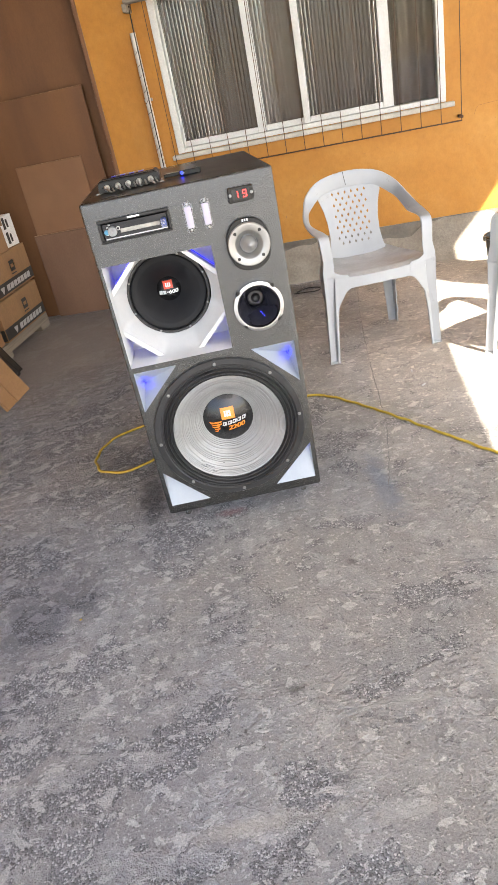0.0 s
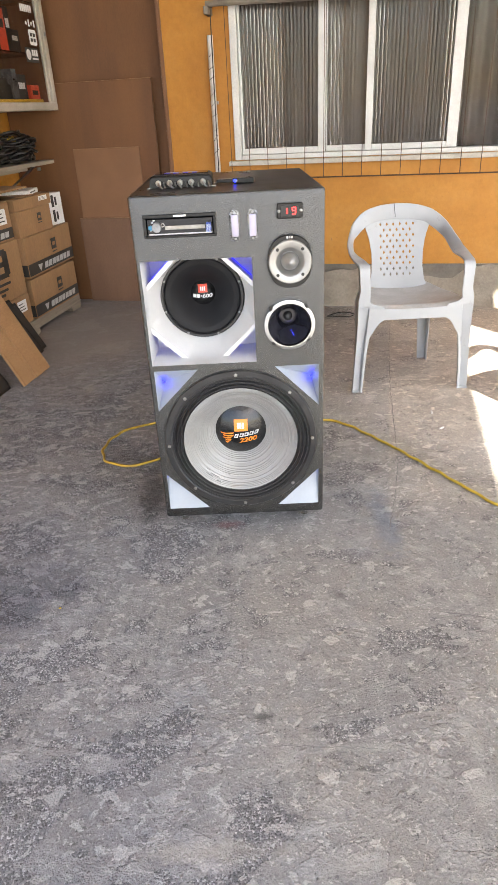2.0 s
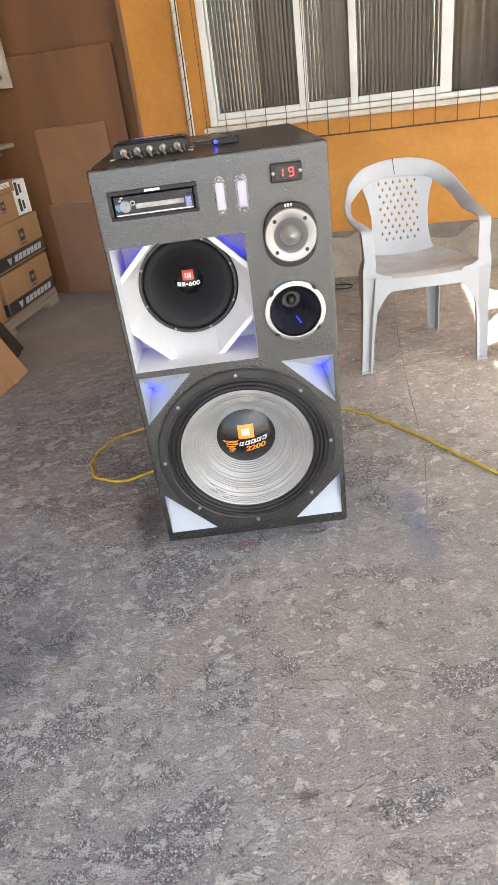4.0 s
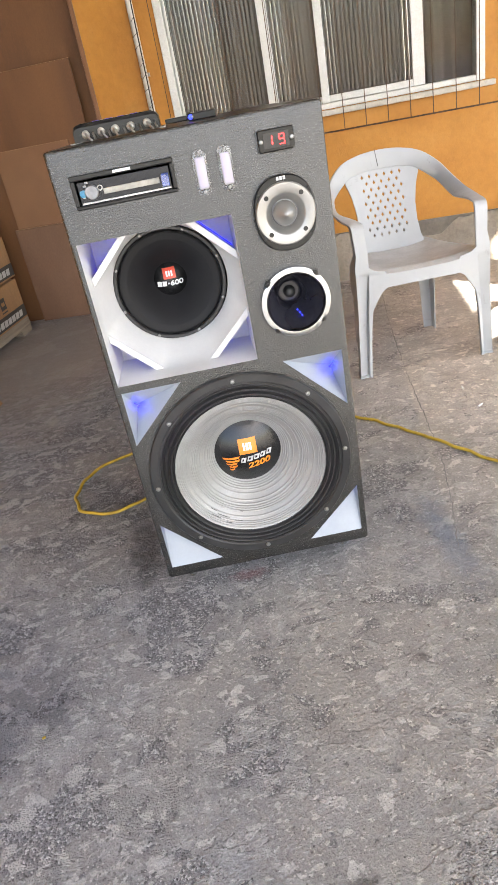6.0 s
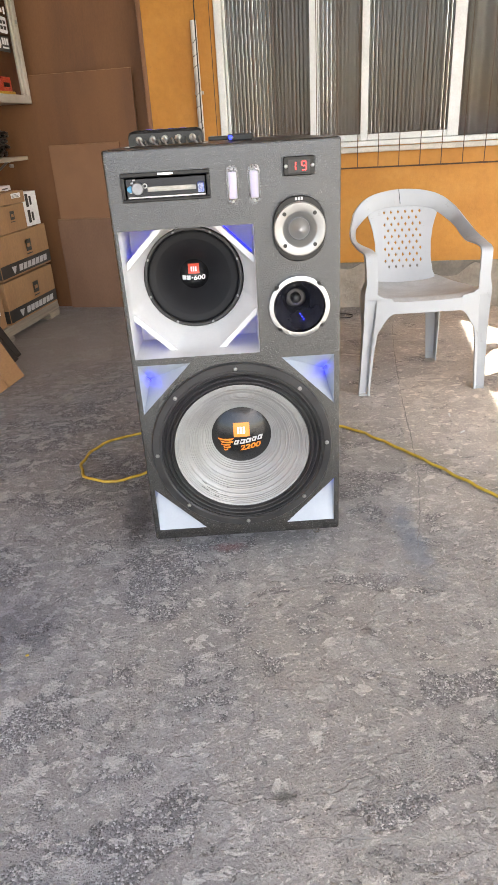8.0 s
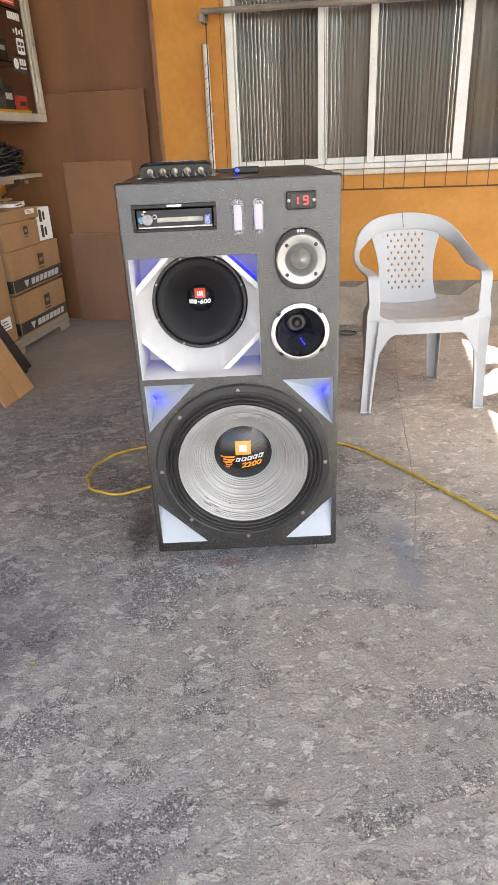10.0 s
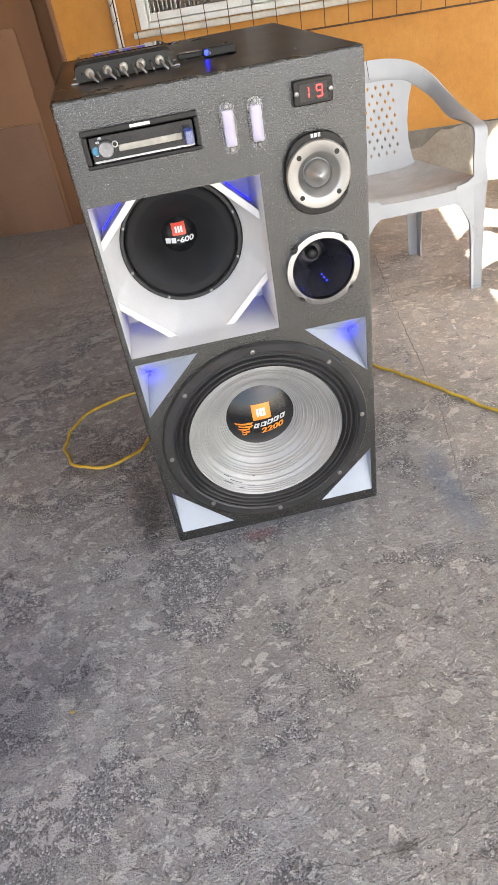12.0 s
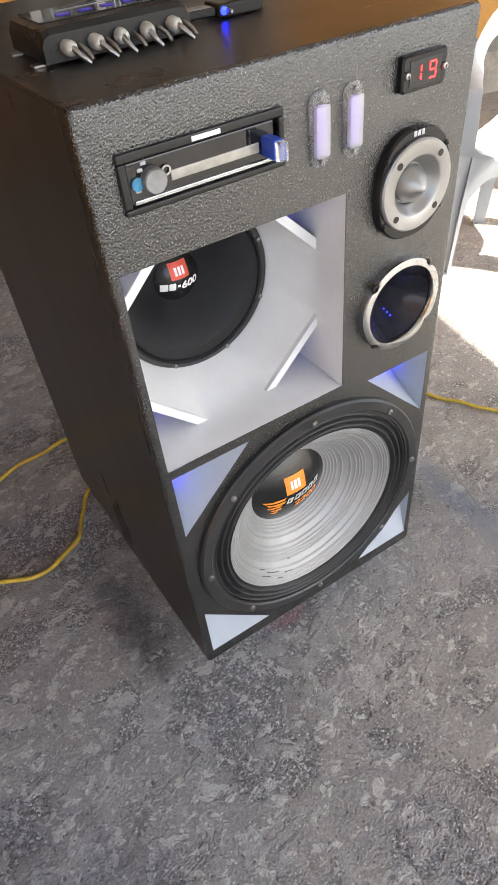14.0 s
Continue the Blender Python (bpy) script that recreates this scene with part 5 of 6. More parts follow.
        for t in (0, 0.34, 0.67):
            dense.append((a[0] + (b[0] - a[0]) * t, a[1] + (b[1] - a[1]) * t))
    holes = []
    for r in range(10):
        z = 0.492 + 0.0272 * r
        cols = 5 if r % 2 == 0 else 6
        for k in range(cols):
            n = cols
            x = (k - (n - 1) / 2) * 0.0345
            holes.append([(x - 0.0064, z), (x, z - 0.0096), (x + 0.0064, z), (x, z + 0.0096)])
    bm, _ = plate(dense, holes)
    bmesh.ops.subdivide_edges(bm, edges=[e for e in bm.edges if e.calc_length() > 0.05], cuts=1)
    bmesh.ops.triangulate(bm, faces=[f for f in bm.faces if len(f.verts) > 3])
    for v in bm.verts:
        v.co = shape(v.co.x, v.co.z)
    back = part("backrest", bm, PLASTIC, c, "")
    sol = back.modifiers.new("thickness", "SOLIDIFY")
    sol.thickness, sol.offset = 0.005, 0
    return c


first_chair = chair(pose(0.842, 1.378, 0), "white plastic armchair with a cracked back rail and scuffed seat")
# crack over the top of the back rail
part("crack", tube([(-0.018, 0.283, 0.842), (-0.015, 0.283, 0.82), (-0.012, 0.282, 0.80), (-0.008, 0.281, 0.772)], 0.0013, 5), BLACK_INK, first_chair, "dark crack line")
second_chair = copy_thing(first_chair, BUILDING @ pose(1.415, 1.127, 0, 0, 0, -40))
tagged(second_chair, "white plastic armchair standing half in bright sunlight")
for o in [k for k in second_chair.children if k.name.startswith("crack")]:
    bpy.data.objects.remove(o)


# ---- small things on the floor ----
def power_cord():
    """A yellow cord that loops out behind the cabinet on one side and runs away on the other."""
    z = 0.007
    c = thing("power_cord", pose(0, 0, 0), "yellow rubber extension cord lying in a loose loop on the floor", "cable")
    loop = [(0.0, 0.90), (-0.16, 0.905), (-0.32, 0.89), (-0.42, 0.877), (-0.508, 0.844), (-0.578, 0.79), (-0.616, 0.708), (-0.628, 0.64), (-0.621, 0.582), (-0.594, 0.523), (-0.542, 0.483), (-0.47, 0.472), (-0.40, 0.497), (-0.345, 0.555), (-0.30, 0.64), (-0.2, 0.72), (-0.05, 0.76), (0.12, 0.80), (0.25, 0.835), (0.366, 0.826), (0.461, 0.775), (0.612, 0.565), (0.74, 0.35), (0.843, 0.17), (0.927, 0.023), (1.05, -0.18), (1.25, -0.48), (1.6, -0.9), (2.2, -1.5)]
    rnd = random.Random(8)
    pts = spline([(x, y, z) for x, y in loop], 330)
    far, wavy = 0.0, []
    for k, p in enumerate(pts):
        far += (p - pts[k - 1]).length if k else 0.0
        wavy.append(p + Vector((0.0032 * math.sin(far * 62), 0.0032 * math.sin(far * 47 + 1), 0)))
    part("cord", tube(wavy, 0.0056, 8), CORD, c, "", smooth=60)


def bucket():
    b = thing("bucket", BUILDING @ pose(1.428, 2.44, 0), "black plastic bucket standing on the floor by the wall", "bucket")
    prof = [(0.0, 0.004), (0.088, 0.004), (0.092, 0.0), (0.098, 0.004), (0.122, 0.215), (0.128, 0.216), (0.130, 0.222), (0.128, 0.228), (0.120, 0.228), (0.117, 0.22), (0.094, 0.010), (0.0, 0.010)]
    part("body", lathe(prof, 40), BUCKET, b, smooth=35)
    part("handle", tube([(0.129 * math.cos(radians(a)), 0.129 * math.sin(radians(a)), 0.222 - 0.012 * abs(math.sin(radians(a)))) for a in range(180, 361, 12)], 0.0022, 6), STEEL, b, "thin wire handle")
    for s in (-1, 1):
        part("lug", box(s * 0.129 - 0.006, s * 0.129 + 0.006, -0.012, 0.012, 0.198, 0.226, 0.003), BUCKET, b)


def litter():
    for x, y, a in ((0.882, 0.696, 35), (0.883, 0.864, 80)):
        t = thing("cigarette_butt", pose(x, y, 0.0, 0, 0, a), "white cigarette butt on the concrete floor", "litter", "cigarette butts")
        part("paper", lathe([(0, -0.013), (0.0035, -0.013), (0.0038, 0.0), (0.0034, 0.013), (0, 0.013)], 10, pose(0, 0, 0.0038, 0, 90, 0)), WHITE_INK, t, smooth=40)
    y = thing("yellow_scrap", pose(-0.563, -0.383, 0, 0, 0, 20), "tiny yellow plastic scrap on the concrete floor", "litter")
    part("scrap", box(-0.004, 0.004, -0.003, 0.003, 0, 0.003, 0.001), CORD, y)
    w = thing("wire_scrap", pose(0.72, 2.45, 0), "short bent black wire on the floor", "litter")
    part("wire", tube(spline([(-0.14, 0.05, 0.004), (-0.06, 0.01, 0.01), (0.02, 0.02, 0.004), (0.05, 0.08, 0.004), (-0.04, 0.10, 0.012), (-0.12, 0.07, 0.004)], 30), 0.004, 6), BLACK, w, smooth=60)


def tyres():
    first = None
    for k in range(2):
        z = 0.0 + 0.185 * k
        t = thing("tyre", BUILDING @ pose(-0.56 + 0.012 * k, 2.60, z), "worn black car tyre lying in a stack", "tyre", "stacked tyres")
        prof = [(0.19, 0.015), (0.20, 0.004), (0.24, 0.0), (0.285, 0.012), (0.302, 0.035), (0.305, 0.09), (0.302, 0.147), (0.285, 0.17), (0.24, 0.182), (0.20, 0.178), (0.19, 0.167), (0.21, 0.15), (0.25, 0.09), (0.21, 0.03)]
        body = part("tyre_body", lathe(prof, 48, close=True), RUBBER, t, smooth=40)
        for h in (0.045, 0.09, 0.135):
            part("groove", lathe([(0.3065, h - 0.003), (0.3065, h + 0.003)], 48), BLACK_INK, body)


power_cord()
bucket()
litter()
tyres()


# ---- the store corner: boxes, pallet, shelf, case, boards ----
FACE = -1.89          # the fronts of the boxes


def carton(v0, v1, z0, z1, depth=0.38, face=FACE, label="brown cardboard box", dark=False, tag=True, turn=0.0, sticker=False, big=False):
    """A closed carton whose long printed side looks along +u."""
    cv, h, half = (v0 + v1) / 2, z1 - z0, (v1 - v0) / 2
    b = thing("cardboard_box", BUILDING @ pose(face, cv, z0, 0, 0, turn), label, "cardboard box", "stacked cardboard boxes")
    bm = box(-depth, 0, -half, half, 0.0, h, 0.004)
    body = part("carton", bm, CARD, b)
    part("tape", box(-depth + 0.01, -0.01, -0.024, 0.024, h + 0.0002, h + 0.0009), CUT_BOARD, body, "strip of parcel tape")
    if dark:
        part("printed_band", box(0.0005, 0.0014, -half + 0.003, half - 0.003, 0.012, 0.34 * h), BLACK_INK, body, "black printed band")
        part("printed_band", box(-depth + 0.01, -0.003, -half - 0.0014, -half - 0.0005, 0.012, 0.34 * h), BLACK_INK, body)
        for k in range(7):
            y = -0.36 * half + 0.17 * half * k
            part("print_bar", prism([(y, 0.10 * h), (y + 0.14 * half, 0.10 * h), (y + 0.17 * half, 0.25 * h), (y + 0.03 * half, 0.25 * h)], 0.0006, None, Matrix(((0, 0, 1, 0.0016), (1, 0, 0, 0), (0, 1, 0, 0), (0, 0, 0, 1)))), GREY_INK, body, "plain grey bar")
        part("swirl_mark", prism([(-0.62 * half, 0.26 * h), (-0.44 * half, 0.25 * h), (-0.5 * half, 0.12 * h), (-0.55 * half, 0.08 * h)], 0.0006, None, Matrix(((0, 0, 1, 0.0016), (1, 0, 0, 0), (0, 1, 0, 0), (0, 0, 0, 1)))), GREY_INK, body)
    if tag:
        y, z, s = 0.06, 0.62 * h, min(0.036, 0.16 * h)
        part("badge", box(0.0005, 0.0014, y - s, y + s, z - s, z + s), BLACK_INK, body, "small dark square print")
        part("badge_strokes", box(0.0015, 0.0019, y - 0.6 * s, y + 0.6 * s, z - 0.35 * s, z + 0.3 * s), CARD, body)
        part("badge_line", box(0.0005, 0.0014, y - s, y + s, z - 1.55 * s, z - 1.35 * s), BLACK_INK, body)
    if sticker:
        part("shipping_label", box(0.0005, 0.0014, half - 0.16, half - 0.05, 0.45 * h, 0.85 * h), WHITE_INK, body, "white shipping label")
        for k in range(3):
            part("label_line", box(0.0015, 0.0019, half - 0.15, half - 0.07 - 0.01 * k, (0.52 + 0.1 * k) * h, (0.55 + 0.1 * k) * h), BLACK_INK, body)
    if big:
        ring = []
        bm = bmesh.new()
        m = Matrix(((0, 0, 1, 0.0006), (1, 0, 0, 0), (0, 1, 0, 0), (0, 0, 0, 1)))
        for z in (0.42, 0.62, 0.82):
            prism([(-0.1, z * h), (0.2, z * h), (0.2, (z + 0.09) * h), (-0.1, (z + 0.09) * h)], 0.0008, bm, m)
        prism([(0.16, 0.42 * h), (0.22, 0.47 * h), (0.22, 0.86 * h), (0.16, 0.91 * h)], 0.0009, bm, m)
        part("round_mark", bm, BLACK_INK, body, "large dark printed mark")
        for k, z in enumerate((0.30, 0.20, 0.12)):
            part("print_line", box(0.0005, 0.0014, -0.1, 0.20 - 0.04 * k, z * h, (z + 0.045) * h), BLACK_INK, body)
    return b


def store_corner():
    p = thing("pallet", BUILDING @ pose(0, 0, 0), "low weathered wooden pallet under the boxes", "pallet")
    part("deck", box(-2.33, -1.895, 1.25, 2.755, 0.072, 0.10, 0.003), PINE, p)
    part("skirt", box(-1.915, -1.893, 1.25, 2.755, 0.040, 0.0718, 0.002), PINE, p)
    for v in (1.30, 2.00, 2.66):
        part("foot", box(-2.33, -1.893, v - 0.06, v + 0.09, 0, 0.0398, 0.003), PINE, p)
    carton(2.085, 2.745, 0.102, 0.362, dark=True, label="brown cardboard box with a black printed band on the pallet")
    carton(2.085, 2.772, 0.374, 0.632, dark=True, turn=1.0, label="brown cardboard box with a torn black printed band")
    carton(2.070, 2.526, 0.634, 0.795, sticker=False, label="plain brown cardboard box with a small dark badge")
    carton(2.075, 2.545, 0.797, 0.868, tag=False, sticker=True, turn=-1.5, label="flat brown cardboard box with a white label")
    carton(1.30, 2.055, 0.102, 0.292, tag=False, sticker=True, face=-1.905, label="brown cardboard box with a white label")
    carton(1.30, 2.050, 0.294, 0.642, tag=False, big=True, face=-1.905, label="brown cardboard box with a large dark mark")
    carton(1.42, 2.035, 0.644, 0.868, dark=True, sticker=True, tag=False, face=-1.91, label="brown cardboard box with dark print and a label")
    w = thing("narrow_box", BUILDING @ pose(-1.925, 2.66, 0.634, 0, 0, -6), "narrow white retail box standing on a carton", "box")
    body = part("carton", box(-0.20, 0, -0.10, 0.10, 0, 0.212, 0.002), WHITE_INK, w)
    for k in range(2):
        part("print_bar", box(0.0004, 0.001, -0.03, 0.0, 0.02 + 0.1 * k, 0.10 + 0.1 * k), BLACK_INK, body)
        part("print_bar", box(0.0004, 0.001, 0.012, 0.035, 0.03 + 0.1 * k, 0.085 + 0.1 * k), BLACK_INK, body)
    f = thing("flattened_carton", BUILDING @ pose(0, 0, 0.872), "loose flattened cardboard lying on the boxes", "cardboard")
    part("sheet", box(-2.32, -1.84, 1.45, 2.18, 0, 0.012, 0.002), CARD, f, "", pose(0, 0, 0.012, 0, 1.5, 0))
    part("flap", box(-2.3, -1.9, 1.5, 2.35, 0.0, 0.007, 0.002), CARD, f, "", pose(0, 0, 0, 0, 0, 0))
    s = thing("paper_stack", BUILDING @ pose(-2.06, 2.42, 0.872, 0, 0, 14), "white printed papers on the cardboard", "papers")
    part("sheet", box(-0.12, 0.12, -0.14, 0.10, 0, 0.028, 0.002), WHITE_INK, s)
    part("print_line", box(0.1202, 0.1206, -0.1, 0.03, 0.010, 0.017), BLACK_INK, s)

    sh = thing("wall_shelf", BUILDING @ pose(0, 0, 0), "raw pine wall shelf full of cables", "shelf")
    part("board", box(-2.349, -1.92, 0.2, 2.765, 1.036, 1.060, 0.002), PINE, sh)
    part("board", box(-2.349, -1.96, 0.2, 2.45, 1.012, 1.0355, 0.002), PINE, sh)
    for v in (2.62, 1.5):
        bm = tube([(-2.345, v, 0.80), (-2.0, v, 1.03)], 0.008, 6)
        part("bracket", bm, STEEL, sh)
        part("bracket", box(-2.346, -1.98, v - 0.012, v + 0.012, 1.008, 1.0115) if v < 2 else box(-2.346, -1.98, v - 0.012, v + 0.012, 1.030, 1.0355), STEEL, sh)
    part("bolt", lathe([(0, -0.01), (0.012, -0.01), (0.016, 0), (0.012, 0.012), (0, 0.012)], 10, pose(-1.97, 2.62, 1.008)), STEEL, sh)

    rnd = random.Random(11)
    for k, (u, v, r, n) in enumerate(((-2.02, 1.5, 0.10, 6), (-2.05, 1.85, 0.12, 8), (-2.06, 2.16, 0.12, 9), (-2.05, 2.44, 0.125, 11), (-2.05, 2.60, 0.095, 9))):
        t = thing("cable_coil", BUILDING @ pose(u, v, 1.061), "tangled coil of black cables on the shelf", "cables", "cable coils")
        for j in range(n):
            pts = []
            ph = rnd.uniform(0, 6)
            for q in range(25):
                a = q / 24 * 2 * math.pi * 0.97 + ph
                rr = r * (0.75 + 0.25 * math.sin(2 * a + ph)) + rnd.uniform(-0.008, 0.008)
                pts.append((rr * 0.95 * math.cos(a), rr * 1.25 * math.sin(a), 0.009 + 0.016 * j + 0.012 * (1 + math.sin(3 * a + j))))
            part("cable", tube(pts, 0.0075, 6), BLACK, t, "", smooth=60)
    ob = thing("cable_bag", BUILDING @ pose(-2.10, 2.36, 1.061), "dark plastic bag with cables on the shelf", "bag")
    bm = bmesh.new()
    bmesh.ops.create_icosphere(bm, subdivisions=3, radius=1)
    for v in bm.verts:
        n = 1 + 0.22 * noise.noise(v.co * 2.3) + 0.1 * noise.noise(v.co * 6)
        v.co = Vector((v.co.x * 0.085 * n, v.co.y * 0.20 * n, 0.075 + max(-0.071, v.co.z * 0.09 * n)))
    part("bag", bm, BLACK, ob, smooth=70)
    tag = part("tag", box(-0.004, 0.0, -0.06, 0.06, -0.014, 0.026, 0.001), CORD, ob, "yellow printed tag", pose(0.08, 0.06, 0.145, 0, -25, 8))
    for k in range(4):
        part("print_bar", box(0.0003, 0.0008, -0.04 + 0.022 * k, -0.025 + 0.022 * k, -0.006, 0.014), BLACK_INK, tag)
    display_case()
    boards()


def display_case():
    """A wall case with an aluminium frame, a glass door and goods on its shelves."""
    u1, v0, v1, z0, z1 = -1.905, 1.2, 2.925, 1.372, 2.55
    c = thing("display_case", BUILDING @ pose(0, 0, 0), "aluminium framed glass display case full of packaged parts", "display case")
    part("carcass", box(-2.345, -2.33, v0, v1, z0, z1), BROWN_TRIM, c)
    part("bottom", box(-2.3295, u1 - 0.03, v0, v1, z0, z0 + 0.025, 0.002), ALU_DULL, c)
    part("side_panel", box(-2.3295, u1 - 0.03, v1 - 0.02, v1, z0 + 0.0255, z1, 0.002), BROWN_TRIM, c)
    part("shelf", box(-2.3295, u1 - 0.05, v0 + 0.02, v1 - 0.021, 1.70, 1.708), CLEAR, c)
    for a, b, cc, d in ((v0, v1 + 0.01, z0 - 0.004, z0 + 0.046), (v0, v1 + 0.01, z1 - 0.04, z1), (v1 - 0.038, v1 + 0.01, z0 + 0.0462, z1 - 0.0402), (v0, v0 + 0.04, z0 + 0.0462, z1 - 0.0402)):
        part("frame", box(u1 - 0.03, u1, a, b, cc, d, 0.004), ALU_DULL, c)
    part("inner_frame", box(u1 - 0.026, u1 - 0.004, v1 - 0.075, v1 - 0.052, z0 + 0.047, z1 - 0.041, 0.003), ALU_DULL, c)
    part("latch", box(u1 + 0.001, u1 + 0.012, v1 - 0.03, v1 - 0.018, 1.81, 1.835, 0.002), STEEL, c)
    pane = part("pane", box(u1 - 0.018, u1 - 0.013, v0 + 0.04, v1 - 0.076, z0 + 0.047, z1 - 0.041), CLEAR, c, "clear glass door")
    pane.visible_shadow = False
    # stickers on the glass, as plain shapes
    x = u1 - 0.0125
    st = part("sticker", box(x, x + 0.0008, 2.624, 2.794, 1.650, 1.734), BLACK_INK, pane, "black glass sticker with plain shapes")
    part("sticker_mark", lathe([(0.030, 0), (0.030, 0.0006), (0, 0.0006)], 20, pose(x + 0.001, 2.664, 1.694, 0, 90, 0)), WHITE_INK, st)
    for k in range(3):
        part("sticker_mark", box(x + 0.001, x + 0.0016, 2.708 + 0.027 * k, 2.729 + 0.027 * k, 1.688, 1.724), WHITE_INK, st)
    part("sticker_mark", box(x + 0.001, x + 0.0016, 2.708, 2.784, 1.668, 1.677), WHITE_INK, st)
    st = part("sticker", loft([[(x + d, 2.757 + a, 1.794 + b) for a, b in rounded(-0.048, 0.048, -0.044, 0.044, 0.014, 3)] for d in (0, 0.0008)]), WHITE_INK, pane, "white glass sticker with plain shapes")
    for a in (-1, 1):
        for b in (-1, 1):
            part("sticker_mark", box(x + 0.001, x + 0.0016, 2.757 + 0.019 * a - 0.014, 2.757 + 0.019 * a + 0.014, 1.794 + 0.015 * b - 0.010, 1.794 + 0.015 * b + 0.010), BLACK_INK, st)
    for k in range(4):
        part("sticker", box(x, x + 0.0008, 2.69 + 0.034 * k, 2.708 + 0.034 * k, 1.862 - 0.008 * (k % 2), 1.882 + 0.010 * (k % 2)), WHITE_INK, pane, "plain pale bar")
    for k in range(6):
        part("sticker", box(x, x + 0.0008, 2.650 + 0.025 * k, 2.670 + 0.025 * k, 1.932, 1.972), WHITE_INK, pane, "plain pale bar")
    st = part("sticker", box(x, x + 0.0008, 2.50, 2.76, 2.010, 2.095), RED_INK, pane, "red and white glass sticker")
    for k in range(8):
        part("sticker_mark", box(x + 0.001, x + 0.0016, 2.515 + 0.028 * k, 2.537 + 0.028 * k, 2.035, 2.075), WHITE_INK, st)
    part("sticker_mark", box(x + 0.001, x + 0.0016, 2.515, 2.745, 2.020, 2.027), WHITE_INK, st)
    rnd = random.Random(5)
    mats = (BLACK_INK, BLACK, BLACK_INK, BLACK, SCUFF, BLACK_INK, RED_INK, BLACK)
    part("shelf", box(-2.3295, u1 - 0.05, v0 + 0.02, v1 - 0.021, 1.995, 2.003), CLEAR, c)
    for row, zb in enumerate((z0 + 0.026, 1.709, 2.004)):
        v = 1.3
        k = 0
        while v < 2.78:
            w, h, d = rnd.uniform(0.06, 0.14), rnd.uniform(0.12, 0.265), rnd.uniform(0.12, 0.25)
            t = thing("product_box", BUILDING @ pose(-2.0 - rnd.uniform(0, 0.05), v + w / 2, zb), "small packaged car part inside the display case", "package", "packaged goods")
            b = part("carton", box(-d, 0, -w / 2, w / 2, 0, h, 0.002), mats[(k + 3 * row) % 8], t)
            part("print_bar", box(0.0004, 0.001, -w * 0.35, w * 0.3, h * 0.55, h * 0.75), mats[(k + 5) % 8] if mats[(k + 5) % 8] is not mats[(k + 3 * row) % 8] else WHITE_INK, b)
            v += w + 0.006
            k += 1
    t = thing("yellow_strip_box", BUILDING @ pose(-1.985, 2.55, z0 + 0.026), "flat yellow package inside the display case", "package", "packaged goods")
    part("carton", box(0.005, 0.035, -0.34, 0.27, 0, 0.04, 0.002), YELLOW_INK, t)


ALU_DULL = surface("dull_aluminium", (0.44, 0.40, 0.34), (0.56, 0.52, 0.46), 5, 0.4, 0.25, 0.06, 120)
YELLOW_INK = surface("yellow_print", (0.62, 0.36, 0.02), (0.7, 0.42, 0.03), 20, 0.4, 0, 0.0)


def boards():
    # big sheets leaning in the doorway
    for name, a, b, z1, v, mat_, lab in (("fibreboard_sheet", -2.34, -1.213, 1.535, 2.966, MDF, "large brown fibreboard sheet leaning in the doorway"), ("fibreboard_sheet", -1.855, -1.345, 1.11, 2.944, MDF_PALE, "smaller pale fibreboard sheet leaning on the larger one"), ("fibreboard_sheet", -1.872, -1.36, 0.632, 2.922, MDF_GREY, "low greyish fibreboard sheet with a pale cut edge")):
        t = thing(name, BUILDING @ pose(0, v, 0, -0.6, 0, 0), lab, "board", "leaning sheets")
        part("sheet", box(a, b, 0, 0.014, 0.001, z1, 0.0015), mat_, t)
        part("cut_edge", box(a + 0.001, b - 0.001, 0.0005, 0.0135, z1 + 0.0002, z1 + 0.0012), CUT_BOARD, t)
    # cut boards leaning towards the boxes
    lean = math.degrees(math.atan2(0.209, 0.416))
    for v0, v1, length, lift, lab in ((1.147, 1.265, 0.86, 0.0, "raw cut board leaning towards the boxes"), (1.27, 1.438, 0.80, 0.004, "narrow raw cut board leaning towards the boxes")):
        t = thing("cut_board", BUILDING @ pose(-1.49, (v0 + v1) / 2, 0.008, 0, -lean, 1.5), lab, "board", "leaning cut boards")
        h = (v1 - v0) / 2
        bm = prism([(-h, 0), (h, 0), (h - 0.0, length), (-h, length)], 0.014, None, Matrix(((0, 0, -1, 0 + lift), (1, 0, 0, 0), (0, 1, 0, 0), (0, 0, 0, 1))))
        part("board", bm, CUT_BOARD, t)
    for k, (u, v, turn, h, w) in enumerate(((-1.665, 1.63, 8, 0.31, 0.10), (-1.70, 1.70, 2, 0.33, 0.11), (-1.74, 1.66, -4, 0.35, 0.12), (-1.56, 1.02, 2, 0.40, 0.10), (-1.60, 1.08, 6, 0.42, 0.10))):
        t = thing("black_panel", BUILDING @ pose(u, v, 0.003, 0, -lean - 4 + 2 * k if k < 3 else -lean - 3, turn), "thin black framed panel leaning behind the cut boards", "panel", "black panels")
        bm, _ = plate(rounded(-w, w, 0, h, 0.004, 2), [rounded(-w + 0.02, w - 0.02, 0.02, h - 0.02, 0.004, 2)], 0, 0.012)
        bm.transform(Matrix(((0, 1, 0, 0), (1, 0, 0, 0), (0, 0, 1, 0), (0, 0, 0, 1))))
        part("frame", bm, BLACK, t)
        part("sheet", box(0.004, 0.010, -w + 0.015, w - 0.015, 0.015, h - 0.015), BLACK_INK, t)


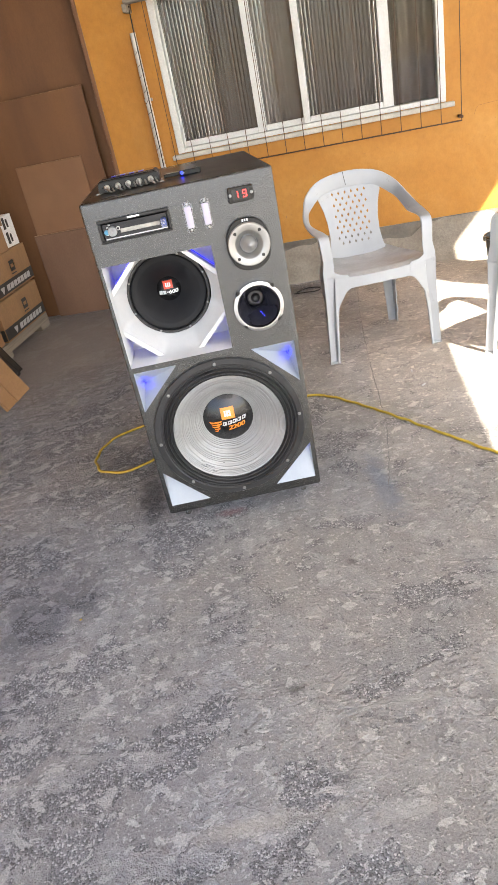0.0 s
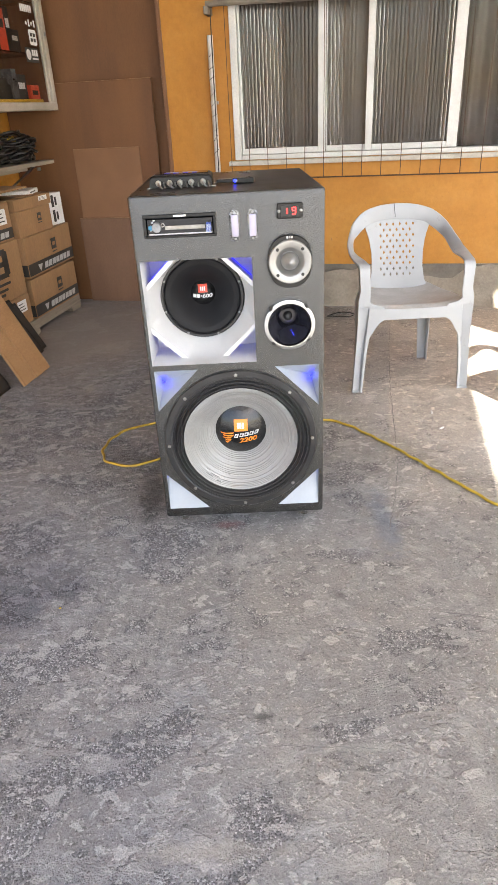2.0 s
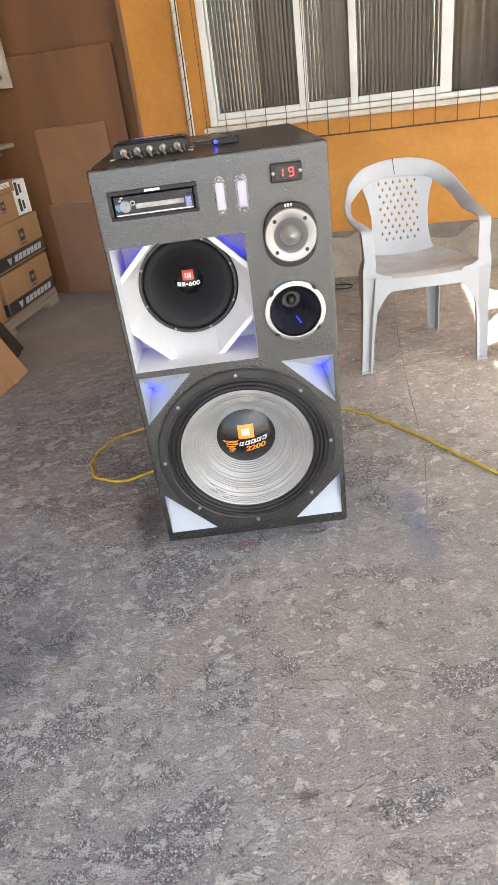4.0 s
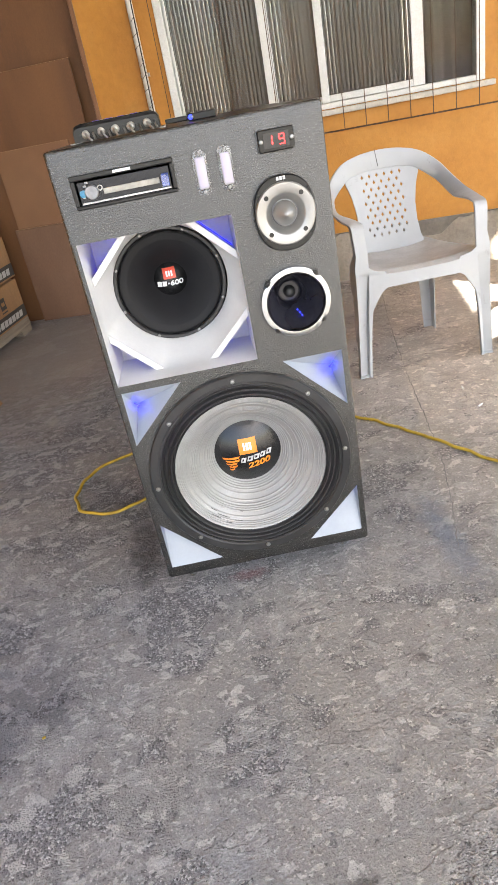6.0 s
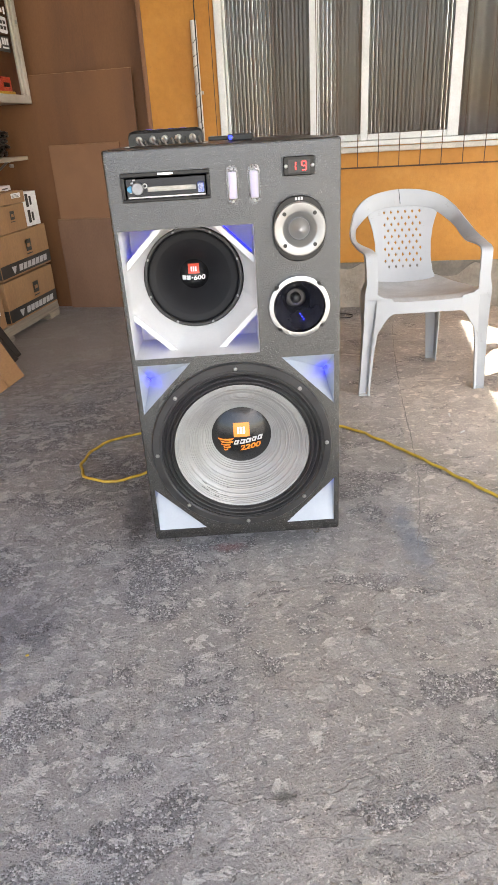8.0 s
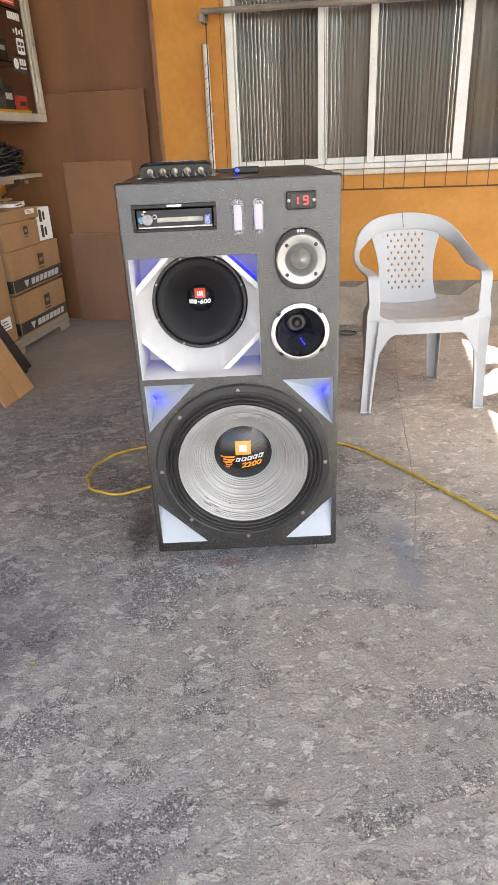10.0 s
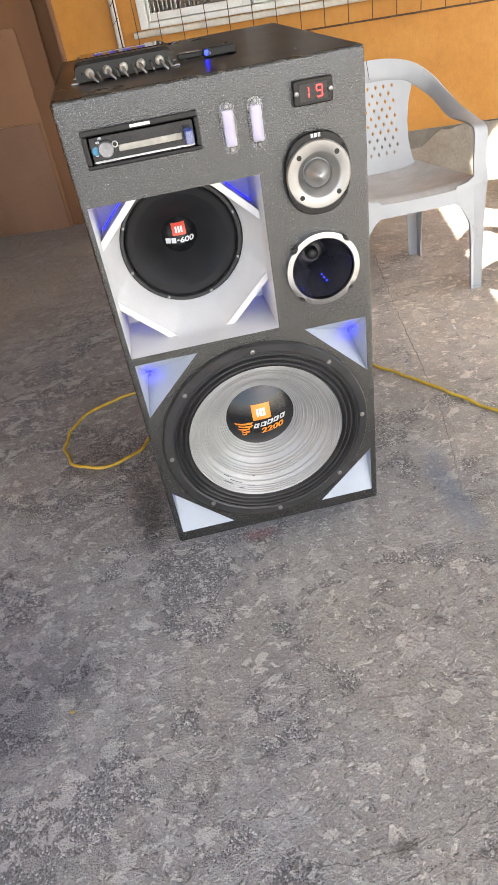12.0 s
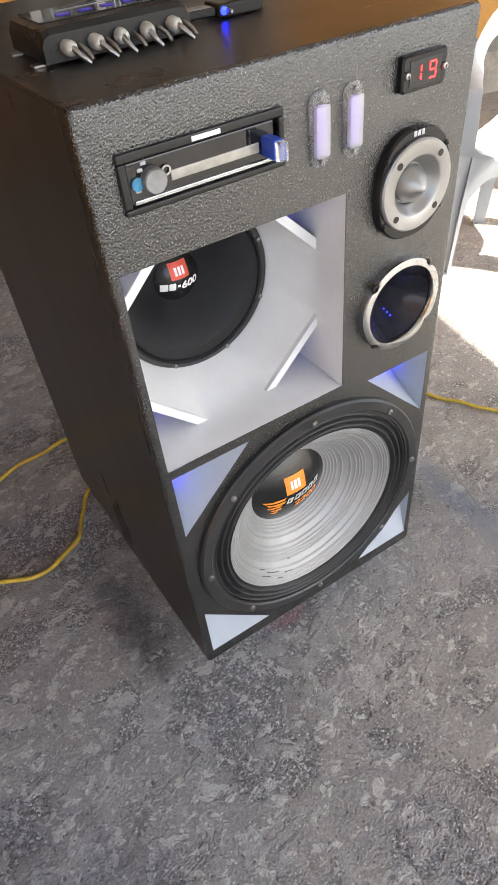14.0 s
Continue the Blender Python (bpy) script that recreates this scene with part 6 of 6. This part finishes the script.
MDF_GREY = surface("grey_fibreboard", (0.175, 0.092, 0.056), (0.215, 0.117, 0.073), 3, 0.6, 0, 0.08, 160, (1, 1, 0.3))
store_corner()


# ---- marks on the floor ----
def floor_marks():
    """Trowel ridges and cracks in the concrete."""
    rnd = random.Random(21)
    bm = bmesh.new()

    def ridge(a, b, w, h, bm):
        a, b = Vector((*a, 0)), Vector((*b, 0))
        n = max(6, int((b - a).length / 0.015))
        side = Vector((-(b - a).y, (b - a).x, 0)).normalized()
        rows = []
        for k in range(n + 1):
            p = a.lerp(b, k / n) + side * rnd.uniform(-0.003, 0.003)
            ww = w * rnd.uniform(0.4, 1.0) * math.sin(math.pi * min(1, max(0.02, k / n))) ** 0.35
            rows.append([bm.verts.new(p + side * o * ww + Vector((0, 0, z))) for o, z in ((-1, 0.0006), (-0.3, h * rnd.uniform(0.5, 1)), (0.3, h * rnd.uniform(0.5, 1)), (1, 0.0006))])
        for p, q in zip(rows, rows[1:]):
            for j in range(3):
                bm.faces.new((p[j], q[j], q[j + 1], p[j + 1]))
    for a, b, w in (((0.06, -0.880), (0.30, -0.897), 0.0025), ((0.548, -0.458), (0.76, -0.520), 0.003), ((-0.84, 1.57), (-0.57, 1.626), 0.003)):
        ridge(a, b, w, 0.0006, bm)
    tagged(part("trowel_lines", bm, JOINT, smooth=60), "dark lines left by the trowel in the concrete", "floor mark", "", "structure")
    bm = bmesh.new()
    for k in range(6):
        t0, t1 = radians(215 + 18 * k), radians(215 + 18 * k + 13)
        ridge((0.395 + 0.052 * math.cos(t0), -0.352 + 0.036 * math.sin(t0)), (0.395 + 0.052 * math.cos(t1), -0.352 + 0.036 * math.sin(t1)), 0.0022, 0.0008, bm)
    tagged(part("scratch_arc", bm, CEMENT_PALE, smooth=60), "short pale curved scratch in the concrete", "floor mark", "", "structure")
    bm = bmesh.new()
    path = [(0.50, -0.05), (0.58, 0.222), (0.629, 0.423), (0.752, 1.18), (0.86, 1.75), (0.98, 2.3)]
    for a, b in zip(path, path[1:]):
        ridge(a, b, 0.0022, 0.0004, bm)
    tagged(part("slab_joint", bm, JOINT, smooth=60), "dark joint between two concrete slabs", "floor mark", "", "structure")


def wall_cracks():
    """Fine cracks and a chipped hole in the orange wall."""
    v = WALL_V - 0.0005
    for path, r, name, lab in (([(1.339, 0.891), (1.350, 0.925), (1.366, 0.941), (1.43, 0.946), (1.502, 0.949), (1.58, 0.951), (1.649, 0.957), (1.80, 0.962), (1.95, 0.99)], 0.0014, "wall_crack", "thin dark crack in the orange paint"), ([(2.062, 0.657), (2.066, 0.635), (2.060, 0.611)], 0.004, "wall_chip", "small dark chip in the orange paint")):
        bm = tube([(u, v + 0.0010, z) for u, z in path], r, 6)
        structure(name, bm, CRACK, lab, "wall mark")


CRACK = surface("dark_crack", (0.26, 0.12, 0.03), (0.36, 0.17, 0.045), 30, 0.9, 0, 0.2)
wall_cracks()
JOINT = surface("dirty_joint", (0.17, 0.168, 0.165), (0.30, 0.295, 0.285), 12, 0.85, 0, 0.5, 140, None, 0.2)
CEMENT_PALE = surface("pale_cement", (0.38, 0.37, 0.35), (0.46, 0.45, 0.43), 30, 0.85, 0, 0.4, 140)
floor_marks()
